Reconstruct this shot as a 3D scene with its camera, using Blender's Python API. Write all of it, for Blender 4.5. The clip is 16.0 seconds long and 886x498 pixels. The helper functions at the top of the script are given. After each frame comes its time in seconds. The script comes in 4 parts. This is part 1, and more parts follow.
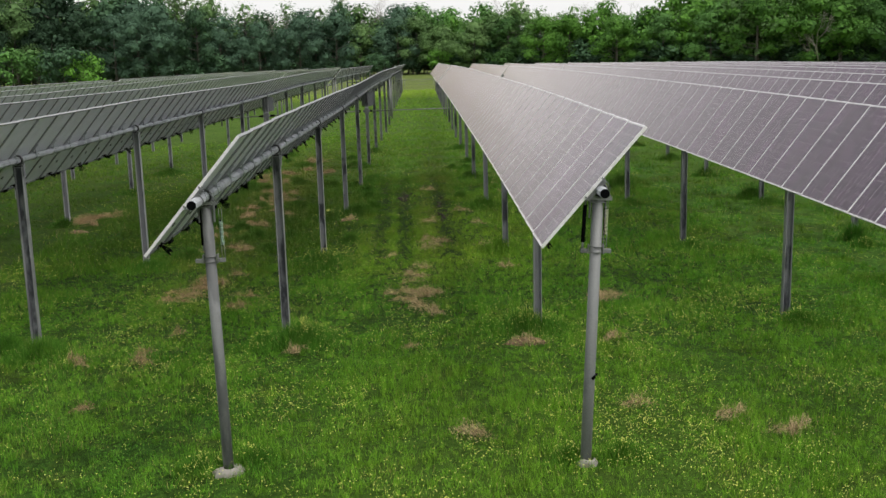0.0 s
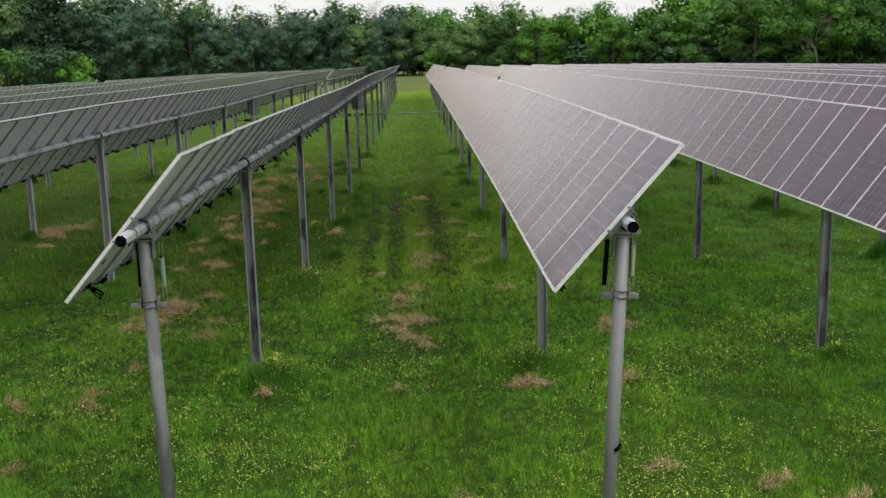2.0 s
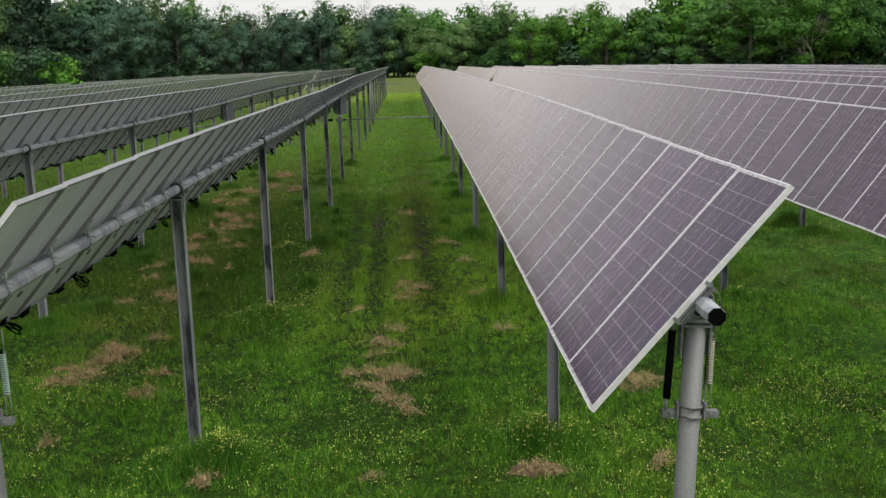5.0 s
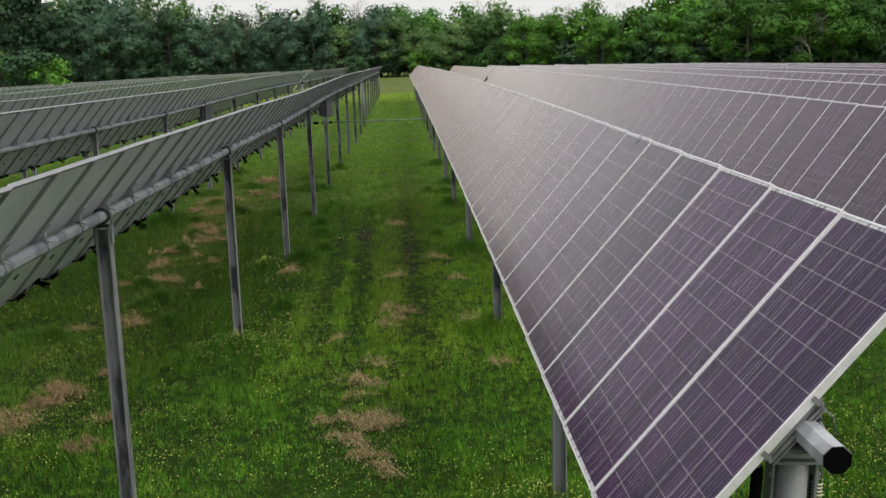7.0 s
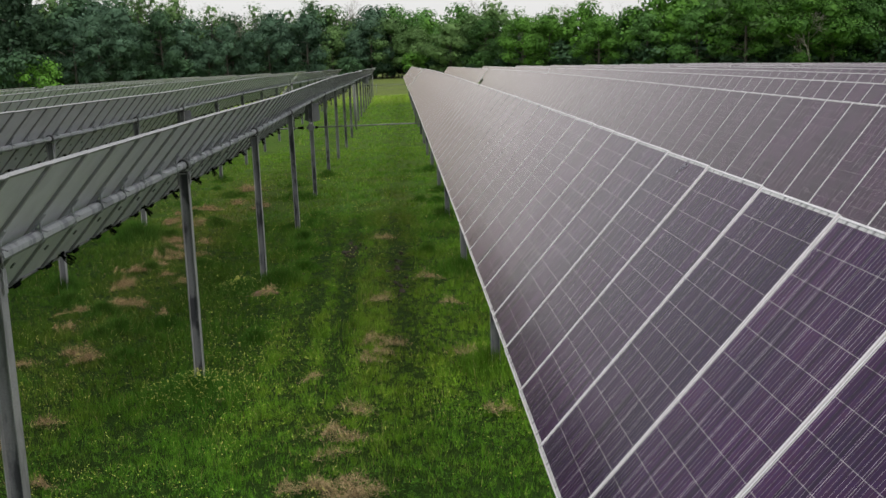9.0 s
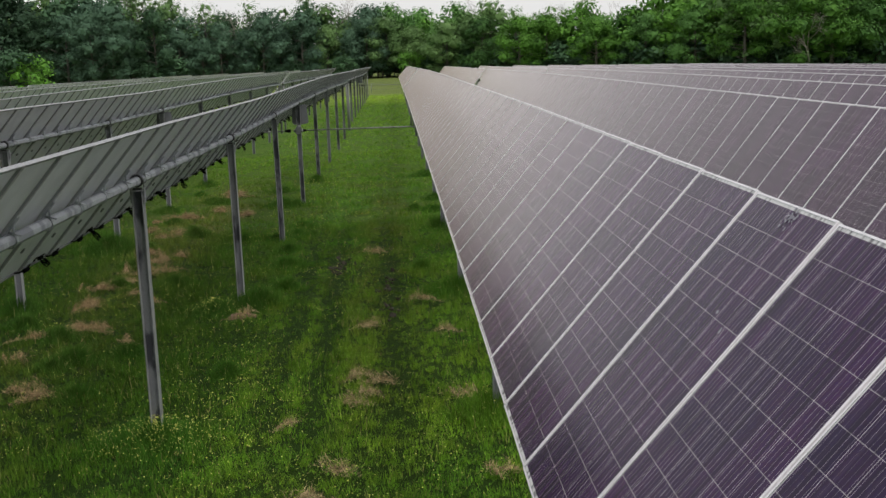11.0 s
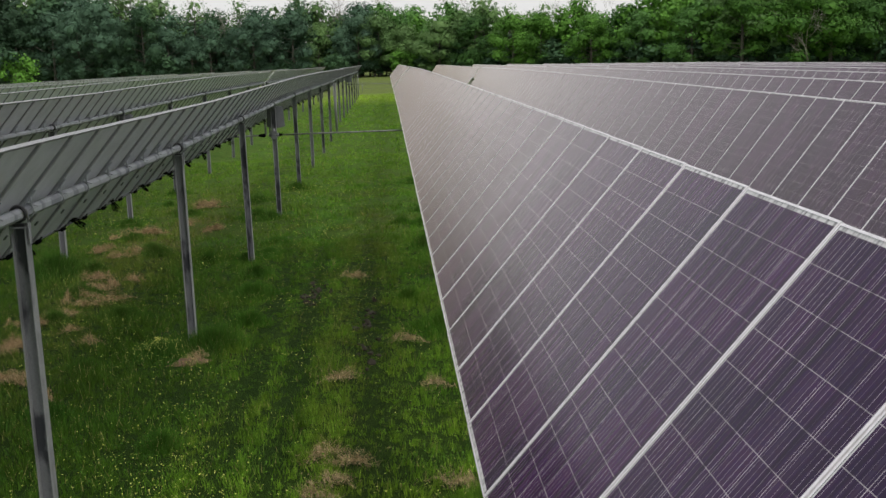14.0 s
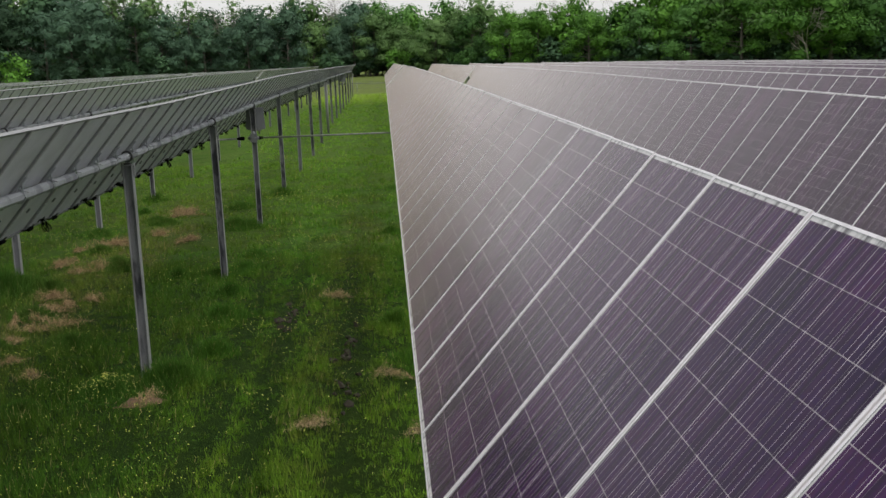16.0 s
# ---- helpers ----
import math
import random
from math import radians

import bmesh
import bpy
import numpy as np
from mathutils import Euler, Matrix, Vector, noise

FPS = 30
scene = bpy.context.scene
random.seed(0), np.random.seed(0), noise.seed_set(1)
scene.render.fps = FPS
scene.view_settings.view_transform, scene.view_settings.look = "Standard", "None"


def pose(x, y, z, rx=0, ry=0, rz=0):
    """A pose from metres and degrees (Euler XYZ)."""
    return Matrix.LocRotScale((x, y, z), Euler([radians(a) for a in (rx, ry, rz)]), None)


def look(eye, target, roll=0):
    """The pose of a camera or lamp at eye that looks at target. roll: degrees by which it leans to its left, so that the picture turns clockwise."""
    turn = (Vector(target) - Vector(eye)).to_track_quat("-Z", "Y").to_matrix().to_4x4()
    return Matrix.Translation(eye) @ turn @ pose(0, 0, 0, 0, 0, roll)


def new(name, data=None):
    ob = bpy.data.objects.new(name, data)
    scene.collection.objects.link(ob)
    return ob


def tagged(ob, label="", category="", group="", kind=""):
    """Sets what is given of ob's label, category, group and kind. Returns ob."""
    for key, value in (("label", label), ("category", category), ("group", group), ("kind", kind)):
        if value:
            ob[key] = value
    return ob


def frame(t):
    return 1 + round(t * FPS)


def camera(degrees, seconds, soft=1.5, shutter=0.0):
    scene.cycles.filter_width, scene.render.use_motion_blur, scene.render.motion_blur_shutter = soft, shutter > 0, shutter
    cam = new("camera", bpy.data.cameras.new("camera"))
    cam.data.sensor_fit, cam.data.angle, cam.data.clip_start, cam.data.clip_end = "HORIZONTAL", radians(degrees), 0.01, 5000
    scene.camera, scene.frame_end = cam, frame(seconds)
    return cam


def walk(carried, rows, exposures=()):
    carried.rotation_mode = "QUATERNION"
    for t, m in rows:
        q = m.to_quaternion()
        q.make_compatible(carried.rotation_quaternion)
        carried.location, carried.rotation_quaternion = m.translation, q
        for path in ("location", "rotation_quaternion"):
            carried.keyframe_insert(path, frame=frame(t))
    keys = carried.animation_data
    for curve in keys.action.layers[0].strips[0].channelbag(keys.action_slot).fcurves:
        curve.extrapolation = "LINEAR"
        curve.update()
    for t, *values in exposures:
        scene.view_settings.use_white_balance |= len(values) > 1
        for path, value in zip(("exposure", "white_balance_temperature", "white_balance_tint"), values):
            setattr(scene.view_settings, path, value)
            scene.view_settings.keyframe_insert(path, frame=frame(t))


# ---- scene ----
cam = camera(46.9, 16.0, soft=1.5)
PATH = [
    (0, (-2.187, -12.644, 5.391), (-2.154, -10.680, 5.017), -1.59),
    (0.5, (-2.151, -12.032, 5.383), (-2.117, -10.067, 5.009), -1.59),
    (1, (-2.121, -11.421, 5.377), (-2.084, -9.457, 5.004), -1.59),
    (1.5, (-2.100, -10.800, 5.373), (-2.059, -8.835, 5.001), -1.56),
    (2, (-2.074, -10.195, 5.377), (-2.032, -8.230, 5.005), -1.51),
    (2.5, (-2.054, -9.585, 5.372), (-2.008, -7.621, 5.000), -1.52),
    (3, (-2.031, -8.966, 5.363), (-1.982, -7.001, 4.993), -1.48),
    (3.5, (-2.002, -8.370, 5.353), (-1.952, -6.406, 4.982), -1.49),
    (4, (-1.973, -7.735, 5.345), (-1.920, -5.770, 4.975), -1.50),
    (6.5, (-1.725, -4.738, 5.310), (-1.660, -2.774, 4.940), -1.61),
    (7, (-1.666, -4.104, 5.302), (-1.599, -2.140, 4.931), -1.67),
    (7.5, (-1.614, -3.477, 5.294), (-1.545, -1.513, 4.924), -1.71),
    (8, (-1.565, -2.860, 5.287), (-1.494, -0.896, 4.917), -1.75),
    (8.5, (-1.515, -2.242, 5.281), (-1.442, -0.278, 4.910), -1.82),
    (9, (-1.466, -1.626, 5.266), (-1.391, 0.338, 4.897), -1.86),
    (11.5, (-1.338, 1.284, 5.267), (-1.252, 3.248, 4.896), -1.61),
    (12, (-1.311, 1.884, 5.254), (-1.223, 3.847, 4.883), -1.60),
    (12.5, (-1.276, 2.484, 5.240), (-1.186, 4.447, 4.869), -1.60),
    (13, (-1.233, 3.095, 5.222), (-1.140, 5.058, 4.851), -1.61),
    (13.5, (-1.178, 3.729, 5.204), (-1.082, 5.692, 4.831), -1.61),
    (14, (-1.113, 4.352, 5.184), (-1.016, 6.315, 4.811), -1.63),
    (14.5, (-1.048, 4.993, 5.164), (-0.949, 6.955, 4.790), -1.66),
    (15, (-0.980, 5.608, 5.141), (-0.880, 7.570, 4.767), -1.66),
    (15.5, (-0.908, 6.223, 5.117), (-0.808, 8.186, 4.743), -1.76),
    (16, (-0.842, 6.766, 5.091), (-0.740, 8.728, 4.717), -1.77),
]

walk(cam, [(t, look(eye, target, roll)) for t, eye, target, roll in PATH], exposures=[(0.0, 0.32), (4.0, 0.255), (6.5, 0.17), (16.0, 0.085)])

# ---- world and light: a bright overcast sky ----
SUN_ELEVATION, SUN_ROTATION = radians(58), radians(131)
world = bpy.data.worlds.new("overcast_sky")
scene.world = world
world.use_nodes = True
wn, wl = world.node_tree.nodes, world.node_tree.links
wn.clear()
sky = wn.new("ShaderNodeTexSky")
sky.sky_type, sky.sun_disc = "NISHITA", False
sky.sun_elevation, sky.sun_rotation, sky.air_density, sky.dust_density = SUN_ELEVATION, SUN_ROTATION, 1.0, 4.0
cloud = wn.new("ShaderNodeMix")
cloud.data_type = "RGBA"
cloud.inputs[0].default_value = 0.8
cloud.inputs[7].default_value = (7.95, 7.9, 7.85, 1)
wl.new(sky.outputs[0], cloud.inputs[6])
wback, wout = wn.new("ShaderNodeBackground"), wn.new("ShaderNodeOutputWorld")
wback.inputs["Strength"].default_value = 0.112
wl.new(cloud.outputs[2], wback.inputs["Color"])
wl.new(wback.outputs[0], wout.inputs[0])
sun = new("sun", bpy.data.lights.new("sun", "SUN"))
sun.data.energy, sun.data.angle, sun.data.color = 1.6, radians(24), (1.0, 0.96, 0.9)
sun.matrix_world = look((52, -45, 110), (0, 0, 0))


# ---- materials ----
class Mat:
    """A principled material and short calls for its nodes."""

    def __init__(self, name, color=(0.5, 0.5, 0.5), rough=0.6, metal=0.0):
        self.m = bpy.data.materials.new(name)
        self.m.use_nodes = True
        self.t = self.m.node_tree
        self.b = self.t.nodes["Principled BSDF"]
        self.set("Base Color", (*color, 1)), self.set("Roughness", rough), self.set("Metallic", metal)

    def set(self, key, value):
        self.b.inputs[key].default_value = value

    def node(self, kind, *ins, **attrs):
        n = self.t.nodes.new(kind)
        for key, value in attrs.items():
            if key == "operation":
                n.operation = value
            elif key == "data_type":
                n.data_type = value
            elif key == "blend_type":
                n.blend_type = value
        for i, v in enumerate(ins):
            self.plug(v, n.inputs[i])
        return n

    def plug(self, v, socket):
        if v is None:
            return
        if hasattr(v, "links"):
            self.t.links.new(v, socket)
        else:
            socket.default_value = v

    def math(self, op, a, b=None, c=None):
        return self.node("ShaderNodeMath", a, b, c, operation=op).outputs[0]

    def mix(self, fac, a, b, blend="MIX"):
        n = self.node("ShaderNodeMix", data_type="RGBA", blend_type=blend)
        for v, k in ((fac, 0), (a, 6), (b, 7)):
            self.plug((*v, 1) if isinstance(v, tuple) and len(v) == 3 else v, n.inputs[k])
        return n.outputs[2]

    def ramp(self, v, lo, hi, a=0.0, b=1.0):
        n = self.node("ShaderNodeMapRange", v, lo, hi, a, b)
        return n.outputs[0]

    def noise(self, scale, detail=4.0, vec=None, rough=0.55):
        n = self.node("ShaderNodeTexNoise")
        n.inputs["Scale"].default_value, n.inputs["Detail"].default_value = scale, detail
        n.inputs["Roughness"].default_value = rough
        if vec is not None:
            self.t.links.new(vec, n.inputs["Vector"])
        return n.outputs[0]

    def place(self):
        return self.node("ShaderNodeNewGeometry").outputs["Position"]

    def local(self):
        return self.node("ShaderNodeTexCoord").outputs["Object"]

    def island(self):
        return self.node("ShaderNodeNewGeometry").outputs["Random Per Island"]

    def chance(self):
        return self.node("ShaderNodeObjectInfo").outputs["Random"]

    def stretch(self, vec, x, y, z):
        n = self.node("ShaderNodeVectorMath", vec, (x, y, z), operation="MULTIPLY")
        return n.outputs[0]

    def split(self, vec):
        return self.node("ShaderNodeSeparateXYZ", vec).outputs

    def color(self, v):
        self.plug(v, self.b.inputs["Base Color"])

    def bump(self, v, strength=0.3, distance=0.01):
        n = self.node("ShaderNodeBump")
        n.inputs["Strength"].default_value, n.inputs["Distance"].default_value = strength, distance
        self.t.links.new(v, n.inputs["Height"])
        self.t.links.new(n.outputs[0], self.b.inputs["Normal"])


def galvanised(name, base, spots):
    """Zinc-coated steel with dull spangle and darker handling marks."""
    a = Mat(name, base, 0.6, 0.2)
    p = a.local()
    grain = a.noise(60, 3, p)
    drift = a.math("MULTIPLY", a.chance(), 40.0)
    p = a.node("ShaderNodeVectorMath", p, a.node("ShaderNodeCombineXYZ", drift, drift, drift).outputs[0], operation="ADD").outputs[0]
    wear = a.noise(1.3, 5, a.stretch(p, 3, 3, 1))
    c = a.mix(a.ramp(grain, 0.35, 0.7), base, tuple(v * 1.25 for v in base))
    c = a.mix(a.ramp(a.math("ADD", wear, a.math("MULTIPLY", a.math("SUBTRACT", a.chance(), 0.5), 0.18)), 0.53, 0.64, 0, 0.9), c, spots)
    a.color(c)
    a.plug(a.ramp(wear, 0.3, 0.7, 0.55, 0.72), a.b.inputs["Roughness"])
    a.bump(grain, 0.08, 0.002)
    return a.m


STEEL = galvanised("galvanised_steel", (0.178, 0.183, 0.182), (0.118, 0.121, 0.123))
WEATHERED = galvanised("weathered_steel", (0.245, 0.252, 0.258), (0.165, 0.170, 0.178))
# Web steel: real dark stains on a base darkened for shade between the flanges.
STAINED_SHADED = galvanised("stained_shaded_steel", (0.170, 0.176, 0.188), (0.026, 0.028, 0.036))
TUBE = galvanised("galvanised_tube", (0.38, 0.395, 0.415), (0.24, 0.25, 0.27))


def aluminium():
    a = Mat("clear_anodised_aluminium", (0.80, 0.80, 0.80), 0.42, 0.35)
    n = a.noise(14, 4, a.local())
    a.color(a.mix(a.ramp(n, 0.4, 0.75), (0.86, 0.83, 0.86), (0.72, 0.70, 0.71)))
    return a.m


ALU = aluminium()


def solar_cells():
    """Dark polycrystalline cells, six by twelve, behind slightly textured, dusty glass: pale seams and busbars, a tone for each cell."""
    a = Mat("solar_cells", (0.03, 0.02, 0.06), 0.45)
    p = a.local()
    x, y, _ = a.split(p)
    u = a.math("DIVIDE", a.math("ADD", x, 0.9582), 0.1597)
    v = a.math("DIVIDE", a.math("SUBTRACT", y, 0.01875), 0.1610)
    which = a.node("ShaderNodeCombineXYZ", a.math("FLOOR", u), a.math("FLOOR", v), a.math("MULTIPLY", a.chance(), 91.0)).outputs[0]
    lot = a.node("ShaderNodeTexWhiteNoise", which).outputs["Value"]
    tone = a.math("ADD", a.math("MULTIPLY", lot, 0.45), a.math("MULTIPLY", a.chance(), 0.55))
    c = a.mix(tone, (0.0115, 0.0016, 0.035), (0.047, 0.0060, 0.069))
    batch = a.noise(1.6, 2, a.place())
    c = a.mix(a.ramp(batch, 0.56, 0.36, 0, 0.7), c, (0.006, 0.0018, 0.032))
    crystal = a.node("ShaderNodeTexVoronoi", p)
    crystal.inputs["Scale"].default_value = 60
    c = a.mix(0.15, c, crystal.outputs["Color"], "SOFT_LIGHT")
    along = a.math("DIVIDE", a.math("SUBTRACT", y, 0.01875), 0.0322)
    step = a.math("ABSOLUTE", a.math("SUBTRACT", a.math("FRACT", along), 0.5))
    bar = a.math("LESS_THAN", step, 0.031)
    ribbon = a.node("ShaderNodeCombineXYZ", a.math("FLOOR", along), a.math("FLOOR", u), a.math("MULTIPLY", a.chance(), 37.0)).outputs[0]
    shine = a.ramp(a.node("ShaderNodeTexWhiteNoise", ribbon).outputs["Value"], 0.0, 1.0, 0.20, 0.84)
    bunch = a.noise(1.0, 2, a.node("ShaderNodeVectorMath", a.stretch(p, 0.5, 9.0, 1.0), a.node("ShaderNodeCombineXYZ", a.math("MULTIPLY", a.chance(), 17.0), a.math("MULTIPLY", a.chance(), 71.0), 0.0).outputs[0], operation="ADD").outputs[0])
    shine = a.math("MULTIPLY", shine, a.ramp(bunch, 0.36, 0.64, 0.5, 1.5))
    c = a.mix(a.math("MULTIPLY", bar, shine), c, (0.64, 0.54, 0.64))
    gap = a.math("GREATER_THAN", a.math("ABSOLUTE", a.math("SUBTRACT", a.math("FRACT", v), 0.5)), 0.488)
    c = a.mix(a.math("MULTIPLY", gap, a.math("ADD", 0.45, a.math("MULTIPLY", lot, 0.45))), c, (0.66, 0.58, 0.64))
    seam = a.math("LESS_THAN", a.math("PINGPONG", a.math("ADD", x, 0.9582), 0.07985), 0.0018)
    c = a.mix(a.math("MULTIPLY", seam, 0.52), c, (0.60, 0.55, 0.57))
    edge = a.math("MAXIMUM", a.math("GREATER_THAN", a.math("ABSOLUTE", x), 0.9592), a.math("GREATER_THAN", a.math("ABSOLUTE", a.math("SUBTRACT", y, 0.50175)), 0.4835))
    c = a.mix(edge, c, (0.66, 0.66, 0.66))
    streak = a.noise(1.0, 4, a.node("ShaderNodeVectorMath", a.stretch(p, 0.9, 26.0, 1.0), a.node("ShaderNodeCombineXYZ", a.math("MULTIPLY", a.chance(), 50.0), a.math("MULTIPLY", a.chance(), 31.0), 0.0).outputs[0], operation="ADD").outputs[0])
    c = a.mix(a.ramp(streak, 0.52, 0.36, 0, 0.75), c, (0.008, 0.004, 0.020))
    c = a.mix(a.ramp(streak, 0.52, 0.72, 0, 0.06), c, (0.30, 0.26, 0.27))
    dust = a.noise(1.3, 5, a.place())
    c = a.mix(a.ramp(dust, 0.3, 0.8, 0.004, 0.026), c, (0.48, 0.35, 0.27))
    # Distance haze over the eastern rows, painted in as a paler tint by x.
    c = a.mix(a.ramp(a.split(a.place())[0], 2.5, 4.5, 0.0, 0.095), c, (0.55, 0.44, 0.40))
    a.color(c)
    a.set("Specular IOR Level", 0.0)
    a.set("Coat Weight", 1.0), a.set("Coat IOR", 1.23)
    a.plug(a.ramp(dust, 0.3, 0.7, 0.15, 0.24), a.b.inputs["Coat Roughness"])
    a.set("Sheen Weight", 0.44), a.set("Sheen Roughness", 0.24), a.set("Sheen Tint", (1.0, 0.84, 0.75, 1))
    return a.m


CELLS = solar_cells()


def backsheet():
    a = Mat("white_backsheet", (0.72, 0.74, 0.72), 0.5)
    n = a.noise(3, 5, a.place())
    a.color(a.mix(a.ramp(n, 0.4, 0.75), (0.78, 0.78, 0.84), (0.64, 0.64, 0.69)))
    a.set("Roughness", 0.33)
    return a.m


BACK = backsheet()


def plain(name, color, rough=0.6, metal=0.0, scale=20.0, amount=0.25):
    a = Mat(name, color, rough, metal)
    n = a.noise(scale, 4, a.local())
    a.color(a.mix(a.ramp(n, 0.3, 0.75, 0, amount), color, tuple(v * 0.5 for v in color)))
    return a.m


BLACK = plain("black_rubber", (0.003, 0.003, 0.0035), 0.9)
BLACK.node_tree.nodes["Principled BSDF"].inputs["Specular IOR Level"].default_value = 0.04
CASTING = plain("black_plastic_bearing", (0.02, 0.02, 0.022), 0.45)
# Darker copy of the frame aluminium, with shade painted into its colour.
ALU_SHADED = plain("shade_toned_aluminium", (0.33, 0.335, 0.345), 0.6, 0.3, 6, 0.5)
SPRING = plain("zinc_spring", (0.60, 0.57, 0.42), 0.4, 0.1)
CONCRETE = plain("concrete", (0.30, 0.285, 0.25), 0.9, 0, 9, 0.5)
GEAR_GREY = plain("grey_gear_plate", (0.19, 0.198, 0.215), 0.55, 0.3, 5, 0.4)


def meadow(a, bare=1.0):
    """The meadow's tone by place: shared by the soil and the blades. Green, mown, lush, straw-coloured, painted-shade
    and wheel-track zones; bare says how far worn soil shows.
    """
    p = a.place()
    x, y, z = a.split(p)
    wide, mid = a.noise(0.11, 3, p), a.noise(0.55, 4, p)
    fine, speck = a.noise(2.6, 4, p), a.noise(9.0, 3, p)
    c = a.mix(a.ramp(wide, 0.35, 0.65), (0.062, 0.176, 0.020), (0.096, 0.220, 0.027))
    c = a.mix(a.ramp(mid, 0.42, 0.66, 0, 0.85), c, (0.034, 0.122, 0.017))
    c = a.mix(a.ramp(fine, 0.52, 0.72, 0, 0.6), c, (0.160, 0.255, 0.038))
    c = a.mix(a.ramp(speck, 0.50, 0.36, 0, 0.85), c, (0.020, 0.060, 0.007))
    c = a.mix(a.ramp(speck, 0.56, 0.70, 0, 0.62), c, (0.20, 0.36, 0.046))
    # random dark blotches and thatch between the clumps
    blot = a.noise(1.25, 5, p, 0.62)
    c = a.mix(a.ramp(blot, 0.50, 0.38, 0, 0.62), c, (0.018, 0.046, 0.005))
    thatch = a.noise(0.85, 5, p, 0.65)
    c = a.mix(a.ramp(thatch, 0.55, 0.68, 0, 0.32), c, (0.125, 0.098, 0.034))
    c = a.mix(a.ramp(thatch, 0.45, 0.34, 0, 0.45), c, (0.030, 0.115, 0.012))
    # shade under the western rows is painted in as a darker grass tone
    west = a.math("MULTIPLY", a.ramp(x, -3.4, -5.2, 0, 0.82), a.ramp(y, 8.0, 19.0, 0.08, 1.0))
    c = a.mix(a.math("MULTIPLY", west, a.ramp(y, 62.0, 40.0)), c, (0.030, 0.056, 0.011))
    # inside the array the turf is ranker and patchier
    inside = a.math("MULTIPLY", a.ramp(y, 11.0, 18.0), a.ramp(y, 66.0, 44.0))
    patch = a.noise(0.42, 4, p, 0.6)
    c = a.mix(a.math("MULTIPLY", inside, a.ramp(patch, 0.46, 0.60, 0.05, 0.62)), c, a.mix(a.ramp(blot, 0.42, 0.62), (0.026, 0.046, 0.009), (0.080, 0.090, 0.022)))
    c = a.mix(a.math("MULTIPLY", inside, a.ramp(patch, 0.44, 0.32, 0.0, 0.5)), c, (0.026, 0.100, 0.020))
    # mown thatch shows through along the middles of the aisles
    thin = a.math("ADD", x, a.math("MULTIPLY", a.math("SUBTRACT", mid, 0.5), 1.6))
    strip = a.math("MAXIMUM", a.ramp(a.math("ABSOLUTE", a.math("ADD", thin, 1.75)), 1.0, 0.4, 0, 0.75), a.ramp(a.math("ABSOLUTE", a.math("ADD", thin, 8.1)), 1.6, 0.7))
    c = a.mix(a.math("MULTIPLY", a.math("MULTIPLY", strip, a.ramp(fine, 0.36, 0.58, 0.12, 0.36 + 0.36 * bare)), a.math("MULTIPLY", a.ramp(y, 9.0, 18.0, 0.12, 1.0), a.ramp(y, 52.0, 34.0))), c, a.mix(speck, (0.070, 0.058, 0.020), (0.190, 0.140, 0.062)))
    c = a.mix(a.math("MULTIPLY", a.ramp(y, 28.0, 60.0, 0, 0.7), a.ramp(mid, 0.35, 0.6, 0.3, 1.0)), c, (0.140, 0.215, 0.046))
    # more of the western rows' shade, painted in almost black-green
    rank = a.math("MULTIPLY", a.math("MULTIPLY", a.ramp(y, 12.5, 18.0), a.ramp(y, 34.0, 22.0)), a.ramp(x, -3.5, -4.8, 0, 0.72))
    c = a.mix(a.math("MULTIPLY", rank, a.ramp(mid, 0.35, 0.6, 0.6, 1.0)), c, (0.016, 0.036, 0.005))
    # the middle aisle and the near turf are toned lighter by place
    aisle = a.math("MULTIPLY", a.math("MULTIPLY", a.ramp(x, -4.6, -3.6), a.ramp(x, 1.5, 0.5)), a.math("MULTIPLY", a.ramp(y, 10.5, 14.0), a.ramp(y, 30.0, 20.0)))
    c = a.mix(a.math("MULTIPLY", aisle, a.ramp(mid, 0.35, 0.6, 0.58, 0.25)), c, (0.195, 0.305, 0.031))
    c = a.mix(a.math("MULTIPLY", a.ramp(y, 9.0, 2.0, 0, 0.4), a.math("MULTIPLY", a.ramp(x, -5.5, -3.0), a.ramp(x, 5.0, 2.0, 0.5, 1.0))), c, (0.150, 0.260, 0.028))
    # worn wheel tracks along the aisle: soft-edged, broken, bare in places
    wob = a.math("ADD", a.math("MULTIPLY", a.math("SUBTRACT", a.noise(0.16, 2, p), 0.5), 0.5), a.math("MULTIPLY", a.math("SUBTRACT", a.noise(1.7, 4, p), 0.5), 0.75))
    off = a.math("ADD", a.math("ADD", x, wob), a.math("MULTIPLY", a.math("SUBTRACT", y, 22.0), 0.022))
    near = a.math("MULTIPLY", a.ramp(y, 12.0, 19.0, 0.12, 1.0), a.ramp(y, 38.0, 28.0))
    open_soil = a.math("MULTIPLY", a.math("MULTIPLY", a.ramp(y, 22.5, 24.5), a.ramp(y, 30.0, 27.5)), a.ramp(fine, 0.40, 0.56))
    for at, wide_m, depth in ((-3.62, 0.42, 0.92), (-2.88, 0.36, 0.92), (-1.58, 0.42, 0.52)):
        d = a.math("ABSOLUTE", a.math("SUBTRACT", off, at))
        t = a.math("MULTIPLY", a.math("MULTIPLY", a.ramp(d, wide_m, wide_m * 0.35), near), a.ramp(mid, 0.34, 0.58, 0.6, 1.0))
        c = a.mix(a.math("MULTIPLY", t, depth * bare), c, (0.005, 0.012, 0.002))
        if at > -3:
            c = a.mix(a.math("MULTIPLY", a.math("MULTIPLY", a.ramp(d, 0.30, 0.12), open_soil), 0.95), c, a.mix(speck, (0.016, 0.012, 0.010), (0.065, 0.046, 0.036)))
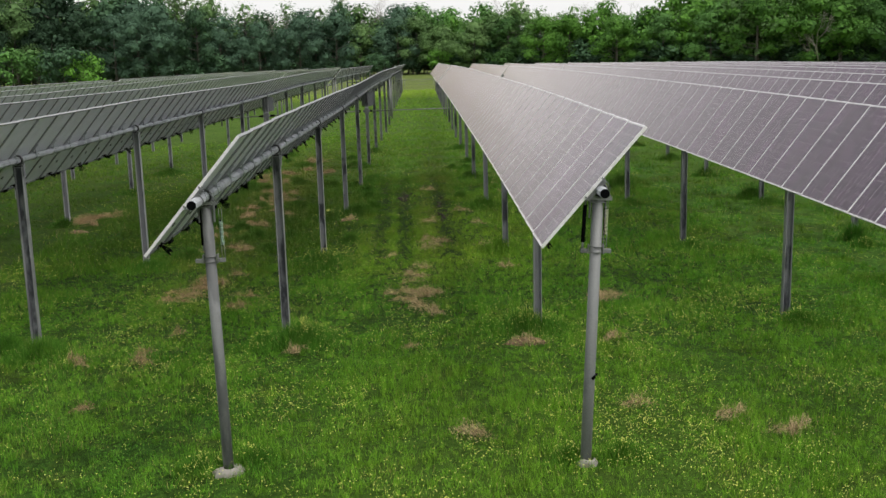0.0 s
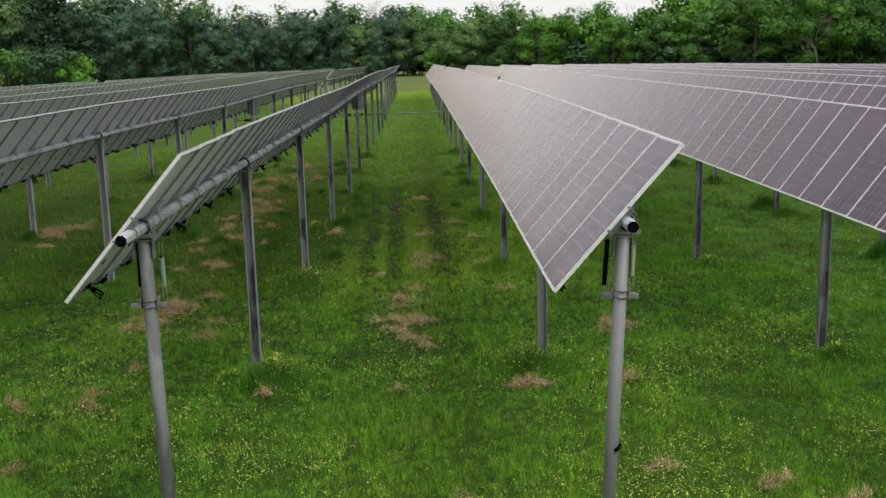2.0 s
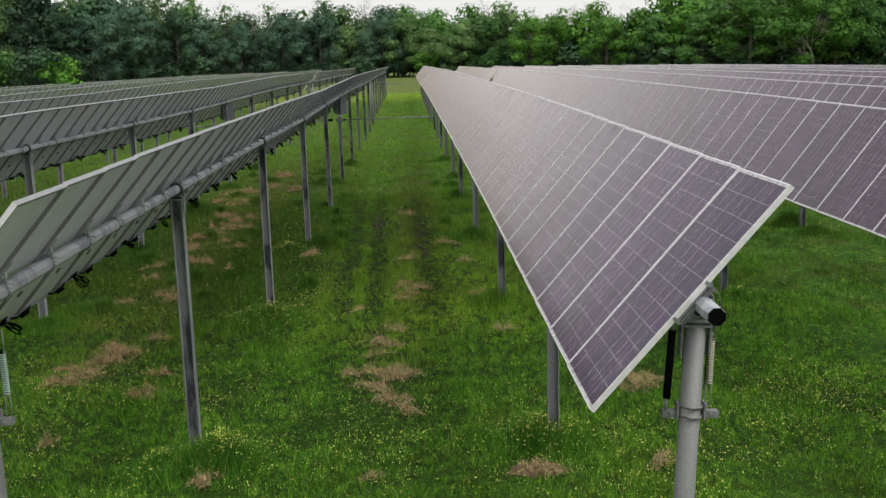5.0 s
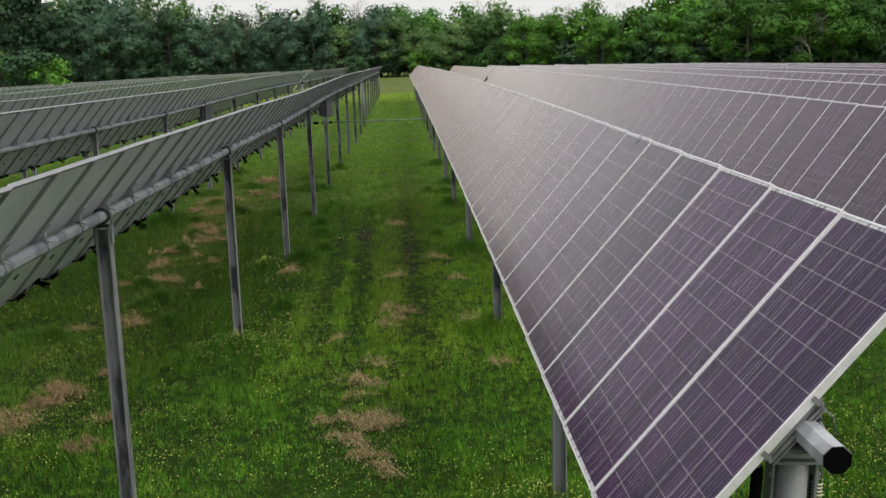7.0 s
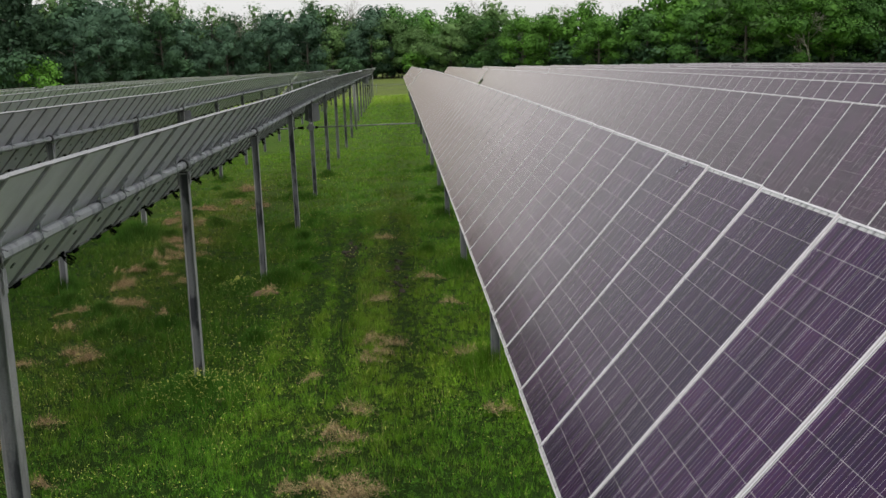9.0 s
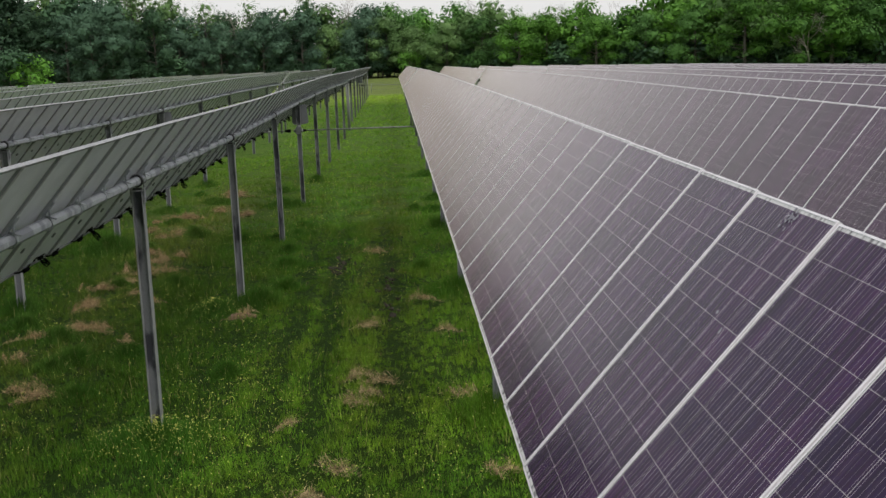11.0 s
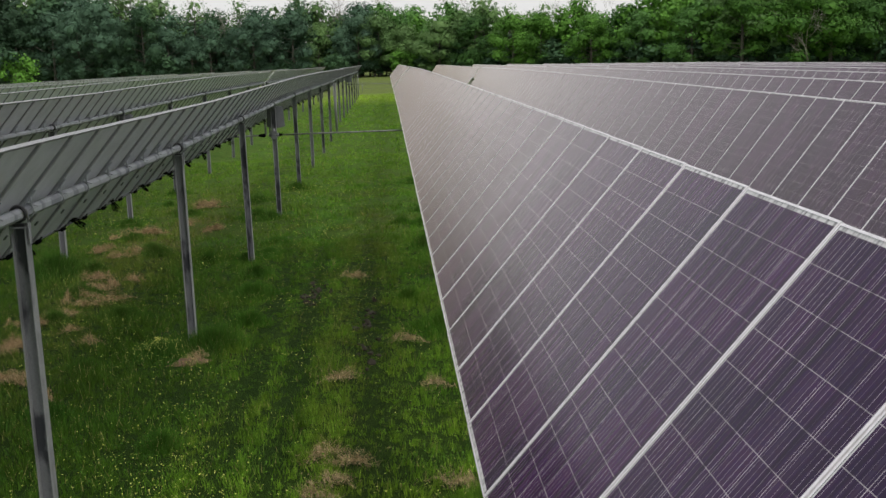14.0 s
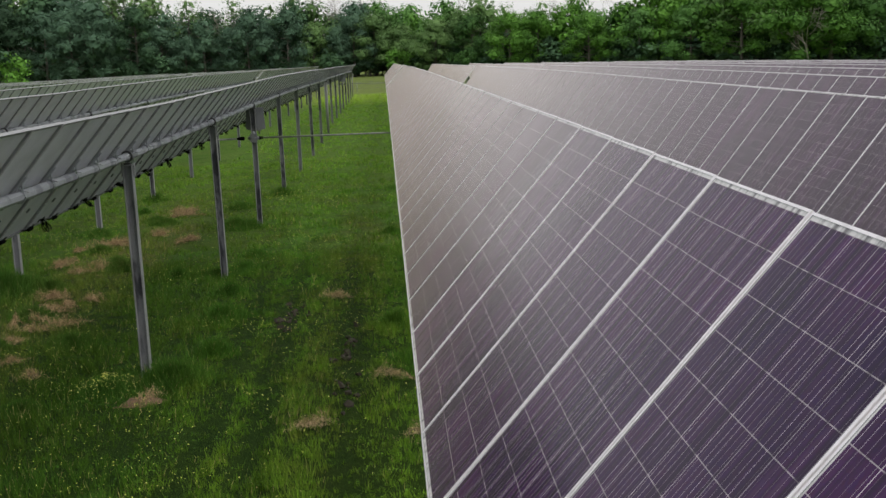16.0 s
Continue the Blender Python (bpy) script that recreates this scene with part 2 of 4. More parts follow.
    d = a.math("ABSOLUTE", a.math("SUBTRACT", off, -2.05))
    worn = a.math("MULTIPLY", a.math("MULTIPLY", a.ramp(d, 0.6, 0.2), a.math("MULTIPLY", a.ramp(y, 15.0, 19.0), a.ramp(y, 31.0, 26.0))), a.ramp(fine, 0.45, 0.62))
    c = a.mix(a.math("MULTIPLY", worn, 0.45), c, (0.095, 0.072, 0.034))
    # the open field beyond the array is paler
    c = a.mix(a.math("MULTIPLY", a.ramp(y, 118.0, 136.0), 0.7), c, (0.26, 0.37, 0.055))
    far = a.ramp(y, 146.0, 158.0)
    c = a.mix(far, c, a.mix(mid, (0.20, 0.22, 0.07), (0.13, 0.19, 0.05)))
    return c


def ground_material():
    a = Mat("meadow_soil", (0.05, 0.1, 0.02), 0.95)
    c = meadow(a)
    x, y, z = a.split(a.place())
    # Shade between the blades is painted into the soil where grass stands dense.
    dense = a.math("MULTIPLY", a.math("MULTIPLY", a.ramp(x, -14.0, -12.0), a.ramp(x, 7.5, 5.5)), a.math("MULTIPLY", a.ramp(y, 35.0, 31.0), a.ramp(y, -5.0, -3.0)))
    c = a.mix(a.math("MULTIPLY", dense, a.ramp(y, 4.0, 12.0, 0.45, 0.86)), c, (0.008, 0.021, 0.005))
    grain, thread = a.noise(38, 5, a.place(), 0.7), a.noise(150, 3, a.place(), 0.7)
    clod = a.noise(13, 5, a.place(), 0.65)
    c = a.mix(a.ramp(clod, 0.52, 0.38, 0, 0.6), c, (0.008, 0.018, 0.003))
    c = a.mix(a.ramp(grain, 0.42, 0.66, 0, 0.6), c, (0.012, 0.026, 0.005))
    c = a.mix(a.ramp(thread, 0.54, 0.66, 0, 0.6), c, (0.11, 0.19, 0.022))
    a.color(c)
    a.bump(grain, 0.7, 0.05)
    a.set("Specular IOR Level", 0.05)
    return a.m


def blade_material(name, tint, amount, dry=0.10):
    a = Mat(name, (0.06, 0.13, 0.02), 0.6)
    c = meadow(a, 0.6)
    r = a.island()
    c = a.mix(amount, c, tint)
    lit = a.mix(1.0, c, (2.95, 3.05, 1.9), "MULTIPLY")
    c = a.mix(a.ramp(r, 0.0, 1.0, 0.0, 0.8), c, lit)
    x, y, z = a.split(a.place())
    # Blades inside the array are toned darker and duller by y.
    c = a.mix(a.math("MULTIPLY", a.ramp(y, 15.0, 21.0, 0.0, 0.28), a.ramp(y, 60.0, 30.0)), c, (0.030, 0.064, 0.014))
    c = a.mix(a.ramp(r, 1 - dry - 0.01, 1 - dry, 0, 0.8), c, (0.40, 0.33, 0.14))
    a.color(c)
    a.set("Specular IOR Level", 0.08), a.set("Roughness", 0.8)
    return a.m


GROUND = ground_material()
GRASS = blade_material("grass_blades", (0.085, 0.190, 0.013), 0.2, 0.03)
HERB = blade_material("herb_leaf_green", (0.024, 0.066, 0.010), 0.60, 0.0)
# Tuft green is darkened to carry the shade within the rank clumps.
TUFT = blade_material("shaded_tuft_blades", (0.032, 0.092, 0.014), 0.65, 0.02)


def speckled(name, lo, hi, rough=0.8):
    a = Mat(name, lo, rough)
    a.color(a.mix(a.island(), lo, hi))
    a.set("Specular IOR Level", 0.2)
    return a.m


STRAW = speckled("dry_straw", (0.085, 0.056, 0.024), (0.68, 0.52, 0.29))
OLD_STRAW = speckled("weathered_brown_straw", (0.048, 0.030, 0.015), (0.56, 0.40, 0.22))
PETAL = speckled("yellow_petals", (0.58, 0.64, 0.10), (0.84, 0.86, 0.24))


def earth():
    a = Mat("bare_earth", (0.2, 0.12, 0.06), 0.95)
    n = a.noise(16, 6, a.place(), 0.7)
    a.color(a.mix(a.ramp(n, 0.3, 0.7), (0.070, 0.046, 0.026), (0.220, 0.140, 0.078)))
    a.bump(n, 0.8, 0.04)
    return a.m


EARTH = earth()
CLOD = plain("damp_dark_soil", (0.036, 0.030, 0.019), 0.95, 0.0, 25.0, 0.6)


def bark():
    a = Mat("bark", (0.1, 0.09, 0.075), 0.9)
    n = a.noise(3, 5, a.stretch(a.local(), 3, 3, 0.6))
    a.color(a.mix(n, (0.045, 0.04, 0.033), (0.17, 0.155, 0.13)))
    return a.m


BARK = bark()


def leaves(name, lo, hi):
    a = Mat(name, lo, 0.65)
    # The lump noise paints lit and shaded masses into the crown's colour.
    lump = a.ramp(a.noise(0.32, 3, a.place()), 0.32, 0.68)
    r = a.math("ADD", a.math("MULTIPLY", a.island(), 0.2), a.math("ADD", a.math("MULTIPLY", a.chance(), 0.4), a.math("MULTIPLY", lump, 0.4)))
    c = a.mix(r, lo, hi)
    a.color(c)
    a.set("Specular IOR Level", 0.2)
    trans = a.node("ShaderNodeBsdfTranslucent", c)
    mixed = a.node("ShaderNodeMixShader", 0.10, a.b.outputs[0], trans.outputs[0])
    a.t.links.new(mixed.outputs[0], a.t.nodes["Material Output"].inputs[0])
    return a.m


# LEAF_DARK and LEAF_HAZE are bluer, to paint in distance haze.
LEAF_DARK = leaves("dark_leaves", (0.014, 0.040, 0.021), (0.102, 0.208, 0.094))
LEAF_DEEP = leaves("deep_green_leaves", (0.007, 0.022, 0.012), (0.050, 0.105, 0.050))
LEAF_HAZE = leaves("haze_tinted_leaves", (0.028, 0.064, 0.040), (0.122, 0.226, 0.134))
LEAF_MID = leaves("mid_green_leaves", (0.012, 0.045, 0.012), (0.150, 0.340, 0.074))
LEAF_BRIGHT = leaves("bright_green_leaves", (0.016, 0.066, 0.009), (0.180, 0.410, 0.056))
LEAF_PALE = leaves("pale_young_leaves", (0.060, 0.125, 0.040), (0.18, 0.31, 0.10))


# ---- mesh helpers ----
def mesh_of(name, bm, *mats):
    bmesh.ops.recalc_face_normals(bm, faces=bm.faces[:])
    me = bpy.data.meshes.new(name)
    bm.to_mesh(me)
    bm.free()
    for m in mats:
        me.materials.append(m)
    return me


def attach(name, me, parent, m=None, label=""):
    ob = new(name, me)
    ob.parent = parent
    if m is not None:
        ob.matrix_basis = m
    return tagged(ob, label)


def box(bm, x0, x1, y0, y1, z0, z1, mat=0, m=None):
    vs = [bm.verts.new((x, y, z)) for z in (z0, z1) for y in (y0, y1) for x in (x0, x1)]
    if m is not None:
        for v in vs:
            v.co = m @ v.co
    for q in ((0, 2, 3, 1), (4, 5, 7, 6), (0, 1, 5, 4), (2, 6, 7, 3), (0, 4, 6, 2), (1, 3, 7, 5)):
        bm.faces.new([vs[i] for i in q]).material_index = mat
    return vs


def ring_at(bm, centre, axis, radius, sides, turn=0.0):
    axis = Vector(axis).normalized()
    a = axis.orthogonal().normalized()
    if abs(axis.y) > 0.9:
        a = Vector((1, 0, 0))
    b = axis.cross(a)
    return [bm.verts.new(Vector(centre) + radius * (math.cos(t) * a + math.sin(t) * b))
            for t in (turn + 2 * math.pi * i / sides for i in range(sides))]


def skin(bm, r0, r1, mat=0, smooth=True):
    n = len(r0)
    for i in range(n):
        f = bm.faces.new((r0[i], r0[(i + 1) % n], r1[(i + 1) % n], r1[i]))
        f.material_index, f.smooth = mat, smooth


def pipe(bm, points, radii, sides=8, mat=0, smooth=True, caps=True, turn=0.0):
    """A tube along points; radii is one number or one for each point."""
    pts = [Vector(p) for p in points]
    rad = radii if isinstance(radii, (list, tuple)) else [radii] * len(pts)
    rings = []
    for i, p in enumerate(pts):
        axis = pts[min(i + 1, len(pts) - 1)] - pts[max(i - 1, 0)]
        rings.append(ring_at(bm, p, axis, rad[i], sides, turn))
    for a, b in zip(rings, rings[1:]):
        skin(bm, a, b, mat, smooth)
    if caps:
        for r in (rings[0], rings[-1]):
            bm.faces.new(r).material_index = mat
    return rings


# ---- ground ----
def ground_z(x, y):
    """Nearly level, with a gentle fall to both sides."""
    z = 0.10 * (noise.noise(Vector((x * 0.045, y * 0.045, 1.7)))) + 0.03 * noise.noise(Vector((x * 0.3, y * 0.3, 4.1)))
    z -= 0.13 * math.exp(-((x + 5.8) ** 2) / 8) * min(1.0, max(0.0, (44.0 - y) / 14)) * min(1.0, max(0.0, (y + 8.0) / 8))
    z *= 1.0 if y < 140 else max(0.0, 1 - (y - 140) / 60)
    return z - 0.018 * min(31.0, max(0.0, abs(x) - 1.5))


def axis_steps(marks):
    out = []
    for (a, b), step in marks:
        n = max(1, round((b - a) / step))
        out += [a + (b - a) * i / n for i in range(n)]
    return out + [marks[-1][0][1]]


def build_ground():
    xs = axis_steps([((-3000, -400), 650), ((-400, -60), 34), ((-60, -16), 2.2), ((-16, 16), 0.4), ((16, 60), 2.2), ((60, 400), 34), ((400, 3000), 650)])
    ys = axis_steps([((-3000, -100), 480), ((-100, -16), 7), ((-16, 50), 0.4), ((50, 150), 2.0), ((150, 400), 12), ((400, 3600), 400)])
    verts = [(x, y, ground_z(x, y)) for y in ys for x in xs]
    w = len(xs)
    faces = [(j * w + i, j * w + i + 1, (j + 1) * w + i + 1, (j + 1) * w + i) for j in range(len(ys) - 1) for i in range(w - 1)]
    me = bpy.data.meshes.new("ground")
    me.from_pydata(verts, [], faces)
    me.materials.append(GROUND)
    me.polygons.foreach_set("use_smooth", [True] * len(faces))
    tagged(new("ground", me), "green meadow ground with worn wheel tracks", "ground", kind="structure")


build_ground()

# ---- solar trackers ----
TILT = radians(49.45)
PITCH = 4.96
ROW_X = {-1: -5.06, 1: 5.23, 2: 10.2}
ROW_TILT = {1: radians(52.7), 2: radians(52.0)}
ROW_TURN = {-1: -0.17}
PANEL, LENGTH, STEP = 1.0035, 1.976, 1.0082
DROP = 0.112
PROFILE = ((0, 0.0), (7, 0.045), (15, 0.08), (25, 0.09), (40, 0.105), (56, 0.08), (80, -0.03), (112, -0.18), (146, -0.345))
ROW_LIFT = {-6: -0.44, -5: -0.39, -4: -0.30, -3: -0.19, -2: -0.06, -1: 0.0, 0: 0.0, 1: -0.22, 2: -0.32}
ROW_START = {-1: 0.2, 0: -0.022, 1: -0.69, -2: -0.28, 2: -0.87}
TUBE_R = 0.064
TUBE_SHIFT = {0: (0.02, 0.02)}  # the tube sits a little off its posts


def tube_z(k, y):
    prof = PROFILE[-1][1]
    for (a, u), (b, v) in zip(PROFILE, PROFILE[1:]):
        if y <= b:
            s = min(1.0, max(0.0, (y - a) / (b - a)))
            prof = u + (v - u) * s
            break
    if k < 0:
        prof -= 0.095 * max(0.0, 1 - abs(y - (24 if k == -1 else 34)) / 20)
    return 3.645 + prof + ROW_LIFT.get(k, -0.10 - 0.09 * k)


def row_x(k):
    return ROW_X.get(k, k * PITCH)


def frame_mesh():
    """The panel's aluminium frame: a lip, a wall and an inward flange, swept round the four sides."""
    bm = bmesh.new()
    h, w = LENGTH / 2, PANEL
    section = ((0.0, 0.0015), (0.0118, 0.0015), (0.0118, -0.035), (0.026, -0.035), (0.026, -0.037), (0.0, -0.037))
    corners = []
    for sx, sy in ((-1, 0), (1, 0), (1, 1), (-1, 1)):
        corners.append([bm.verts.new((sx * (h - d), d if sy == 0 else w - d, z)) for d, z in section])
    for i in range(4):
        skin(bm, corners[i], corners[(i + 1) % 4], 0, False)
    # Underside, inner walls and top edge take the darker metal as painted shade.
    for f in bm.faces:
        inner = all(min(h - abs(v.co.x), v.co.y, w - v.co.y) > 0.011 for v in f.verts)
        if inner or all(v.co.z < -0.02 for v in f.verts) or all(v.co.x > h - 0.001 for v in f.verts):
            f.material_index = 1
    return mesh_of("solar_panel", bm, ALU, ALU_SHADED)


def laminate_mesh():
    """The laminate: glass and cells in front, white backsheet behind."""
    bm = bmesh.new()
    h, w = LENGTH / 2, PANEL
    box(bm, -h + 0.0120, h - 0.0120, 0.0120, w - 0.0120, -0.008, -0.0012, 0)
    bm.normal_update()
    for f in bm.faces:
        if f.calc_center_median().z > -0.0013:
            f.material_index = 1
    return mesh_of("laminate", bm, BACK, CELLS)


def junction_box_mesh():
    bm = bmesh.new()
    box(bm, -0.030, 0.030, -0.022, 0.022, -0.016, 0.0)
    return mesh_of("junction_box", bm, GEAR_GREY)


def clamp_mesh(grips):
    """A module clamp: a short rail under the joint, two legs and a strap round the tube; at a row's end, grips over the frame."""
    bm = bmesh.new()
    reach = 0.185 if grips else 0.24
    box(bm, -reach, reach, -0.021, 0.021, -0.058, -0.0375)
    if grips:
        for z in (-0.075, -0.092):
            box(bm, -reach + 0.02, reach - 0.02, -0.034, 0.02, z, z + 0.008)
        pipe(bm, [(0.150, -0.036, -0.06), (0.155, -0.06, -0.12), (0.11, -0.05, -0.19), (0.06, -0.02, -0.20)], 0.003, 5)
    for s in (-1, 1):
        if grips:
            box(bm, s * 0.158 - 0.012, s * 0.158 + 0.012, -0.036, -0.026, -0.062, -0.010)
            pipe(bm, [(s * 0.165, -0.028, -0.058), (s * 0.165, -0.046, -0.058)], 0.008, 6)
        else:
            pipe(bm, [(s * 0.15, 0, -0.05), (s * 0.07, 0, -DROP - 0.01)], 0.012, 5)
    pts = [(0.074 * math.cos(t), 0, -DROP + 0.074 * math.sin(t)) for t in (2 * math.pi * i / 12 for i in range(13))]
    pipe(bm, pts, 0.008, 5, caps=False)
    if not grips:
        pipe(bm, [(0.06, 0, -0.05), (0.115, 0, -DROP - 0.06)], 0.010, 5)
    return mesh_of("module_clamp", bm, STEEL if grips else TUBE)


def loop_mesh(seed, size):
    """A hanging loop of black cable, with its clip on the frame's flange."""
    rnd = random.Random(seed)
    bm = bmesh.new()
    for turn in range(3):
        w, drop = size * rnd.uniform(0.36, 0.50), size * rnd.uniform(0.8, 1.05)
        lean, twist = rnd.uniform(-0.04, 0.04), rnd.uniform(-0.5, 0.5)
        pts = []
        for i in range(15):
            t = 2 * math.pi * i / 14
            y = w * math.sin(t + 0.2 * twist)
            pts.append((0.3 * twist * y + lean * (1 - math.cos(t)) * 0.5, y, -drop * (1 - math.cos(t)) / 2))
        pipe(bm, pts, 0.0085, 5, caps=False)
    pipe(bm, [(-0.02, -0.17, 0.01), (0.0, -0.08, 0.025), (0.0, 0.0, 0.0), (0.01, 0.1, 0.02), (-0.01, 0.2, 0.02)], 0.009, 5)
    box(bm, -0.02, 0.03, -0.06, 0.03, -0.012, 0.022)
    return mesh_of("cable_loop", bm, BLACK)


def lead_mesh():
    """The short black lead that crosses a joint under the flange."""
    bm = bmesh.new()
    pipe(bm, [(0, -0.26, 0.01), (-0.01, -0.14, -0.012), (0.01, 0.0, -0.02), (0, 0.13, -0.006), (0, 0.24, 0.012)], 0.0105, 5)
    box(bm, -0.018, 0.020, -0.07, 0.09, -0.045, -0.004)
    return mesh_of("panel_lead", bm, BLACK)


def beam_post_mesh():
    """A rolled wide-flange post, top at the origin, standing deep in the soil."""
    bm = bmesh.new()
    d, w, tf, tw, low = 0.150, 0.150, 0.009, 0.007, -4.3
    for s in (-1, 1):
        x = s * d / 2
        box(bm, min(x, x - s * tf), max(x, x - s * tf), -w / 2, w / 2, low, 0)
    # The web's darker base colour paints in its recess shade.
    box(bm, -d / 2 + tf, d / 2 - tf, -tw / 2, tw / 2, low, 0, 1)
    box(bm, -d / 2 - 0.012, d / 2 + 0.012, -w / 2 - 0.008, w / 2 + 0.008, 0.0005, 0.014)
    for s in (-1, 1):
        box(bm, s * 0.095 - 0.006, s * 0.095 + 0.006, -0.04, 0.04, -0.17, 0.05)
    return mesh_of("post", bm, WEATHERED, STAINED_SHADED)


def pipe_post_mesh():
    bm = bmesh.new()
    pipe(bm, [(0, 0, -4.3), (0, 0, 0)], 0.072, 20)
    box(bm, -0.095, 0.095, -0.07, 0.07, 0.0005, 0.014)
    for s in (-1, 1):
        box(bm, s * 0.098 - 0.006, s * 0.098 + 0.006, -0.045, 0.045, -0.20, 0.10)
        pipe(bm, [(s * 0.09, -0.03, -0.06), (s * 0.116, -0.03, -0.06)], 0.014, 6)
    return mesh_of("end_post", bm, STEEL)


def bearing_mesh():
    """A black split bearing round the tube with a steel hoop over it."""
    bm = bmesh.new()
    prof = [(0.069, -0.035), (0.090, -0.035), (0.090, 0.035), (0.069, 0.035)]
    rings = []
    n = 14
    for i in range(n):
        t = 2 * math.pi * i / n
        rings.append([bm.verts.new((r * math.cos(t), y, r * math.sin(t))) for r, y in prof])
    for i in range(n):
        skin(bm, rings[i], rings[(i + 1) % n], 0, True)
    box(bm, -0.06, 0.06, -0.04, 0.04, -0.128, -0.098)
    hoop = [(0.092 * math.cos(t), 0, 0.092 * math.sin(t)) for t in (math.pi * i / 10 for i in range(11))]
    pipe(bm, [(0.092, 0, -0.14)] + hoop + [(-0.092, 0, -0.14)], 0.009, 6, 1)
    return mesh_of("bearing", bm, CASTING, STEEL)


def damper_mesh():
    """A black shock absorber with a steel rod and eye ends, hanging from its top."""
    bm = bmesh.new()
    pipe(bm, [(0, 0, 0), (0, 0, -0.10)], 0.011, 8, 1)
    pipe(bm, [(0, 0, -0.07), (-0.012, 0, -0.55)], 0.026, 12, 0)
    pipe(bm, [(-0.012, 0, -0.54), (-0.014, 0, -0.63)], 0.013, 8, 1)
    pipe(bm, [(0, -0.04, 0), (0, 0.04, 0)], 0.02, 8, 1)
    return mesh_of("damper", bm, BLACK, STEEL)


def spring_mesh(wire):
    """A coil spring between two thin rods."""
    bm = bmesh.new()
    for x in (-0.018, 0.018):
        pipe(bm, [(x, 0, 0.02), (x, 0, -0.17)], 0.004, 5, 2)
        pipe(bm, [(x, 0, -0.44), (x, 0, -0.65)], 0.004, 5, 2)
    turns, n = 18, 12
    pts = [(0.0225 * math.cos(2 * math.pi * i / n), 0.0225 * math.sin(2 * math.pi * i / n), -0.15 - 0.31 * i / (turns * n)) for i in range(turns * n)]
    pipe(bm, pts, 0.0045, 5, 0)
    pipe(bm, [(-0.012, 0.012, -0.13), (-0.012, 0.012, -0.47)], 0.015, 8, 1)
    return mesh_of("coil_spring", bm, wire, BLACK, STEEL)


def collar_mesh():
    """A two-part collar with U-bolts round an end post."""
    bm = bmesh.new()
    for z in (-0.035, 0.035):
        pts = [(0.082 * math.cos(t), 0.082 * math.sin(t), z) for t in (2 * math.pi * i / 16 for i in range(17))]
        pipe(bm, pts, 0.008, 6, caps=False)
    for s in (-1, 1):
        box(bm, min(s * 0.086, s * 0.195), max(s * 0.086, s * 0.195), -0.03, 0.03, -0.048, 0.0)
        box(bm, min(s * 0.088, s * 0.098), max(s * 0.088, s * 0.105), -0.045, 0.045, -0.058, 0.058)
        pipe(bm, [(s * 0.138, -0.05, -0.02), (s * 0.138, 0.05, -0.02)], 0.012, 6)
    return mesh_of("collar", bm, STEEL)


def arm_mesh():
    """The cross arm under the tube that carries damper and spring."""
    bm = bmesh.new()
    box(bm, -0.165, 0.165, -0.065, -0.045, -0.105, -0.065)
    for s in (-1, 1):
        pipe(bm, [(s * 0.155, -0.05, -0.08), (s * 0.075, -0.05, 0.055)], 0.011, 6)
    return mesh_of("damper_arm", bm, STEEL)


def sector_mesh():
    """The toothed plate under the tube that turns it."""
    bm = bmesh.new()
    r, n, th = 0.80, 36, 0.012
    arc, inner = [], []
    for i in range(n + 1):
        t = 1.5 * math.pi - 0.40 + 0.80 * i / n
        rr = r if i % 2 else r - 0.018
        arc.append((rr * math.cos(t), rr * math.sin(t)))
        inner.append((0.85 * r * math.cos(t), -0.075))
    rings = []
    for y in (-th, th):
        rings.append(([bm.verts.new((x, y, z)) for x, z in arc], [bm.verts.new((x, y, z)) for x, z in inner]))
    (a0, b0), (a1, b1) = rings
    for i in range(n):
        bm.faces.new((a0[i], a0[i + 1], b0[i + 1], b0[i]))
        bm.faces.new((a1[i], b1[i], b1[i + 1], a1[i + 1]))
        bm.faces.new((a0[i], a1[i], a1[i + 1], a0[i + 1]))
        bm.faces.new((b0[i], b0[i + 1], b1[i + 1], b1[i]))
    for i in (0, n):
        bm.faces.new((a0[i], b0[i], b1[i], a1[i]))
    return mesh_of("gear_sector", bm, GEAR_GREY)


def gearbox_mesh():
    bm = bmesh.new()
    box(bm, -0.10, 0.10, -0.13, -0.02, -0.13, 0.13)
    pipe(bm, [(-0.17, -0.075, 0), (0.17, -0.075, 0)], 0.06, 12)
    pipe(bm, [(0, -0.075, -0.16), (0, -0.075, 0.2)], 0.055, 12)
    return mesh_of("gearbox", bm, GEAR_GREY)


def footing_mesh(s):
    bm = bmesh.new()
    rings = []
    rnd = random.Random(5)
    jit = [rnd.uniform(0.68, 1.25) for _ in range(16)]
    for r, z in ((s * 0.27, -0.3), (s * 0.25, 0.03), (s * 0.20, 0.075), (0.075, 0.09)):
        rings.append([bm.verts.new((r * (jit[i] if r > 0.1 else 1) * math.cos(2 * math.pi * i / 16), r * (jit[i] if r > 0.1 else 1) * math.sin(2 * math.pi * i / 16), z)) for i in range(16)])
    for a, b in zip(rings, rings[1:]):
        skin(bm, a, b)
    return mesh_of("footing", bm, CONCRETE)


FRAME, LAMINATE, JUNCTION = frame_mesh(), laminate_mesh(), junction_box_mesh()
CLAMP, END_CLAMP, LEAD, BEAM, POLE, BEARING = clamp_mesh(False), clamp_mesh(True), lead_mesh(), beam_post_mesh(), pipe_post_mesh(), bearing_mesh()
LOOPS = [loop_mesh(i, s) for i, s in enumerate((0.13, 0.15, 0.17, 0.19))]
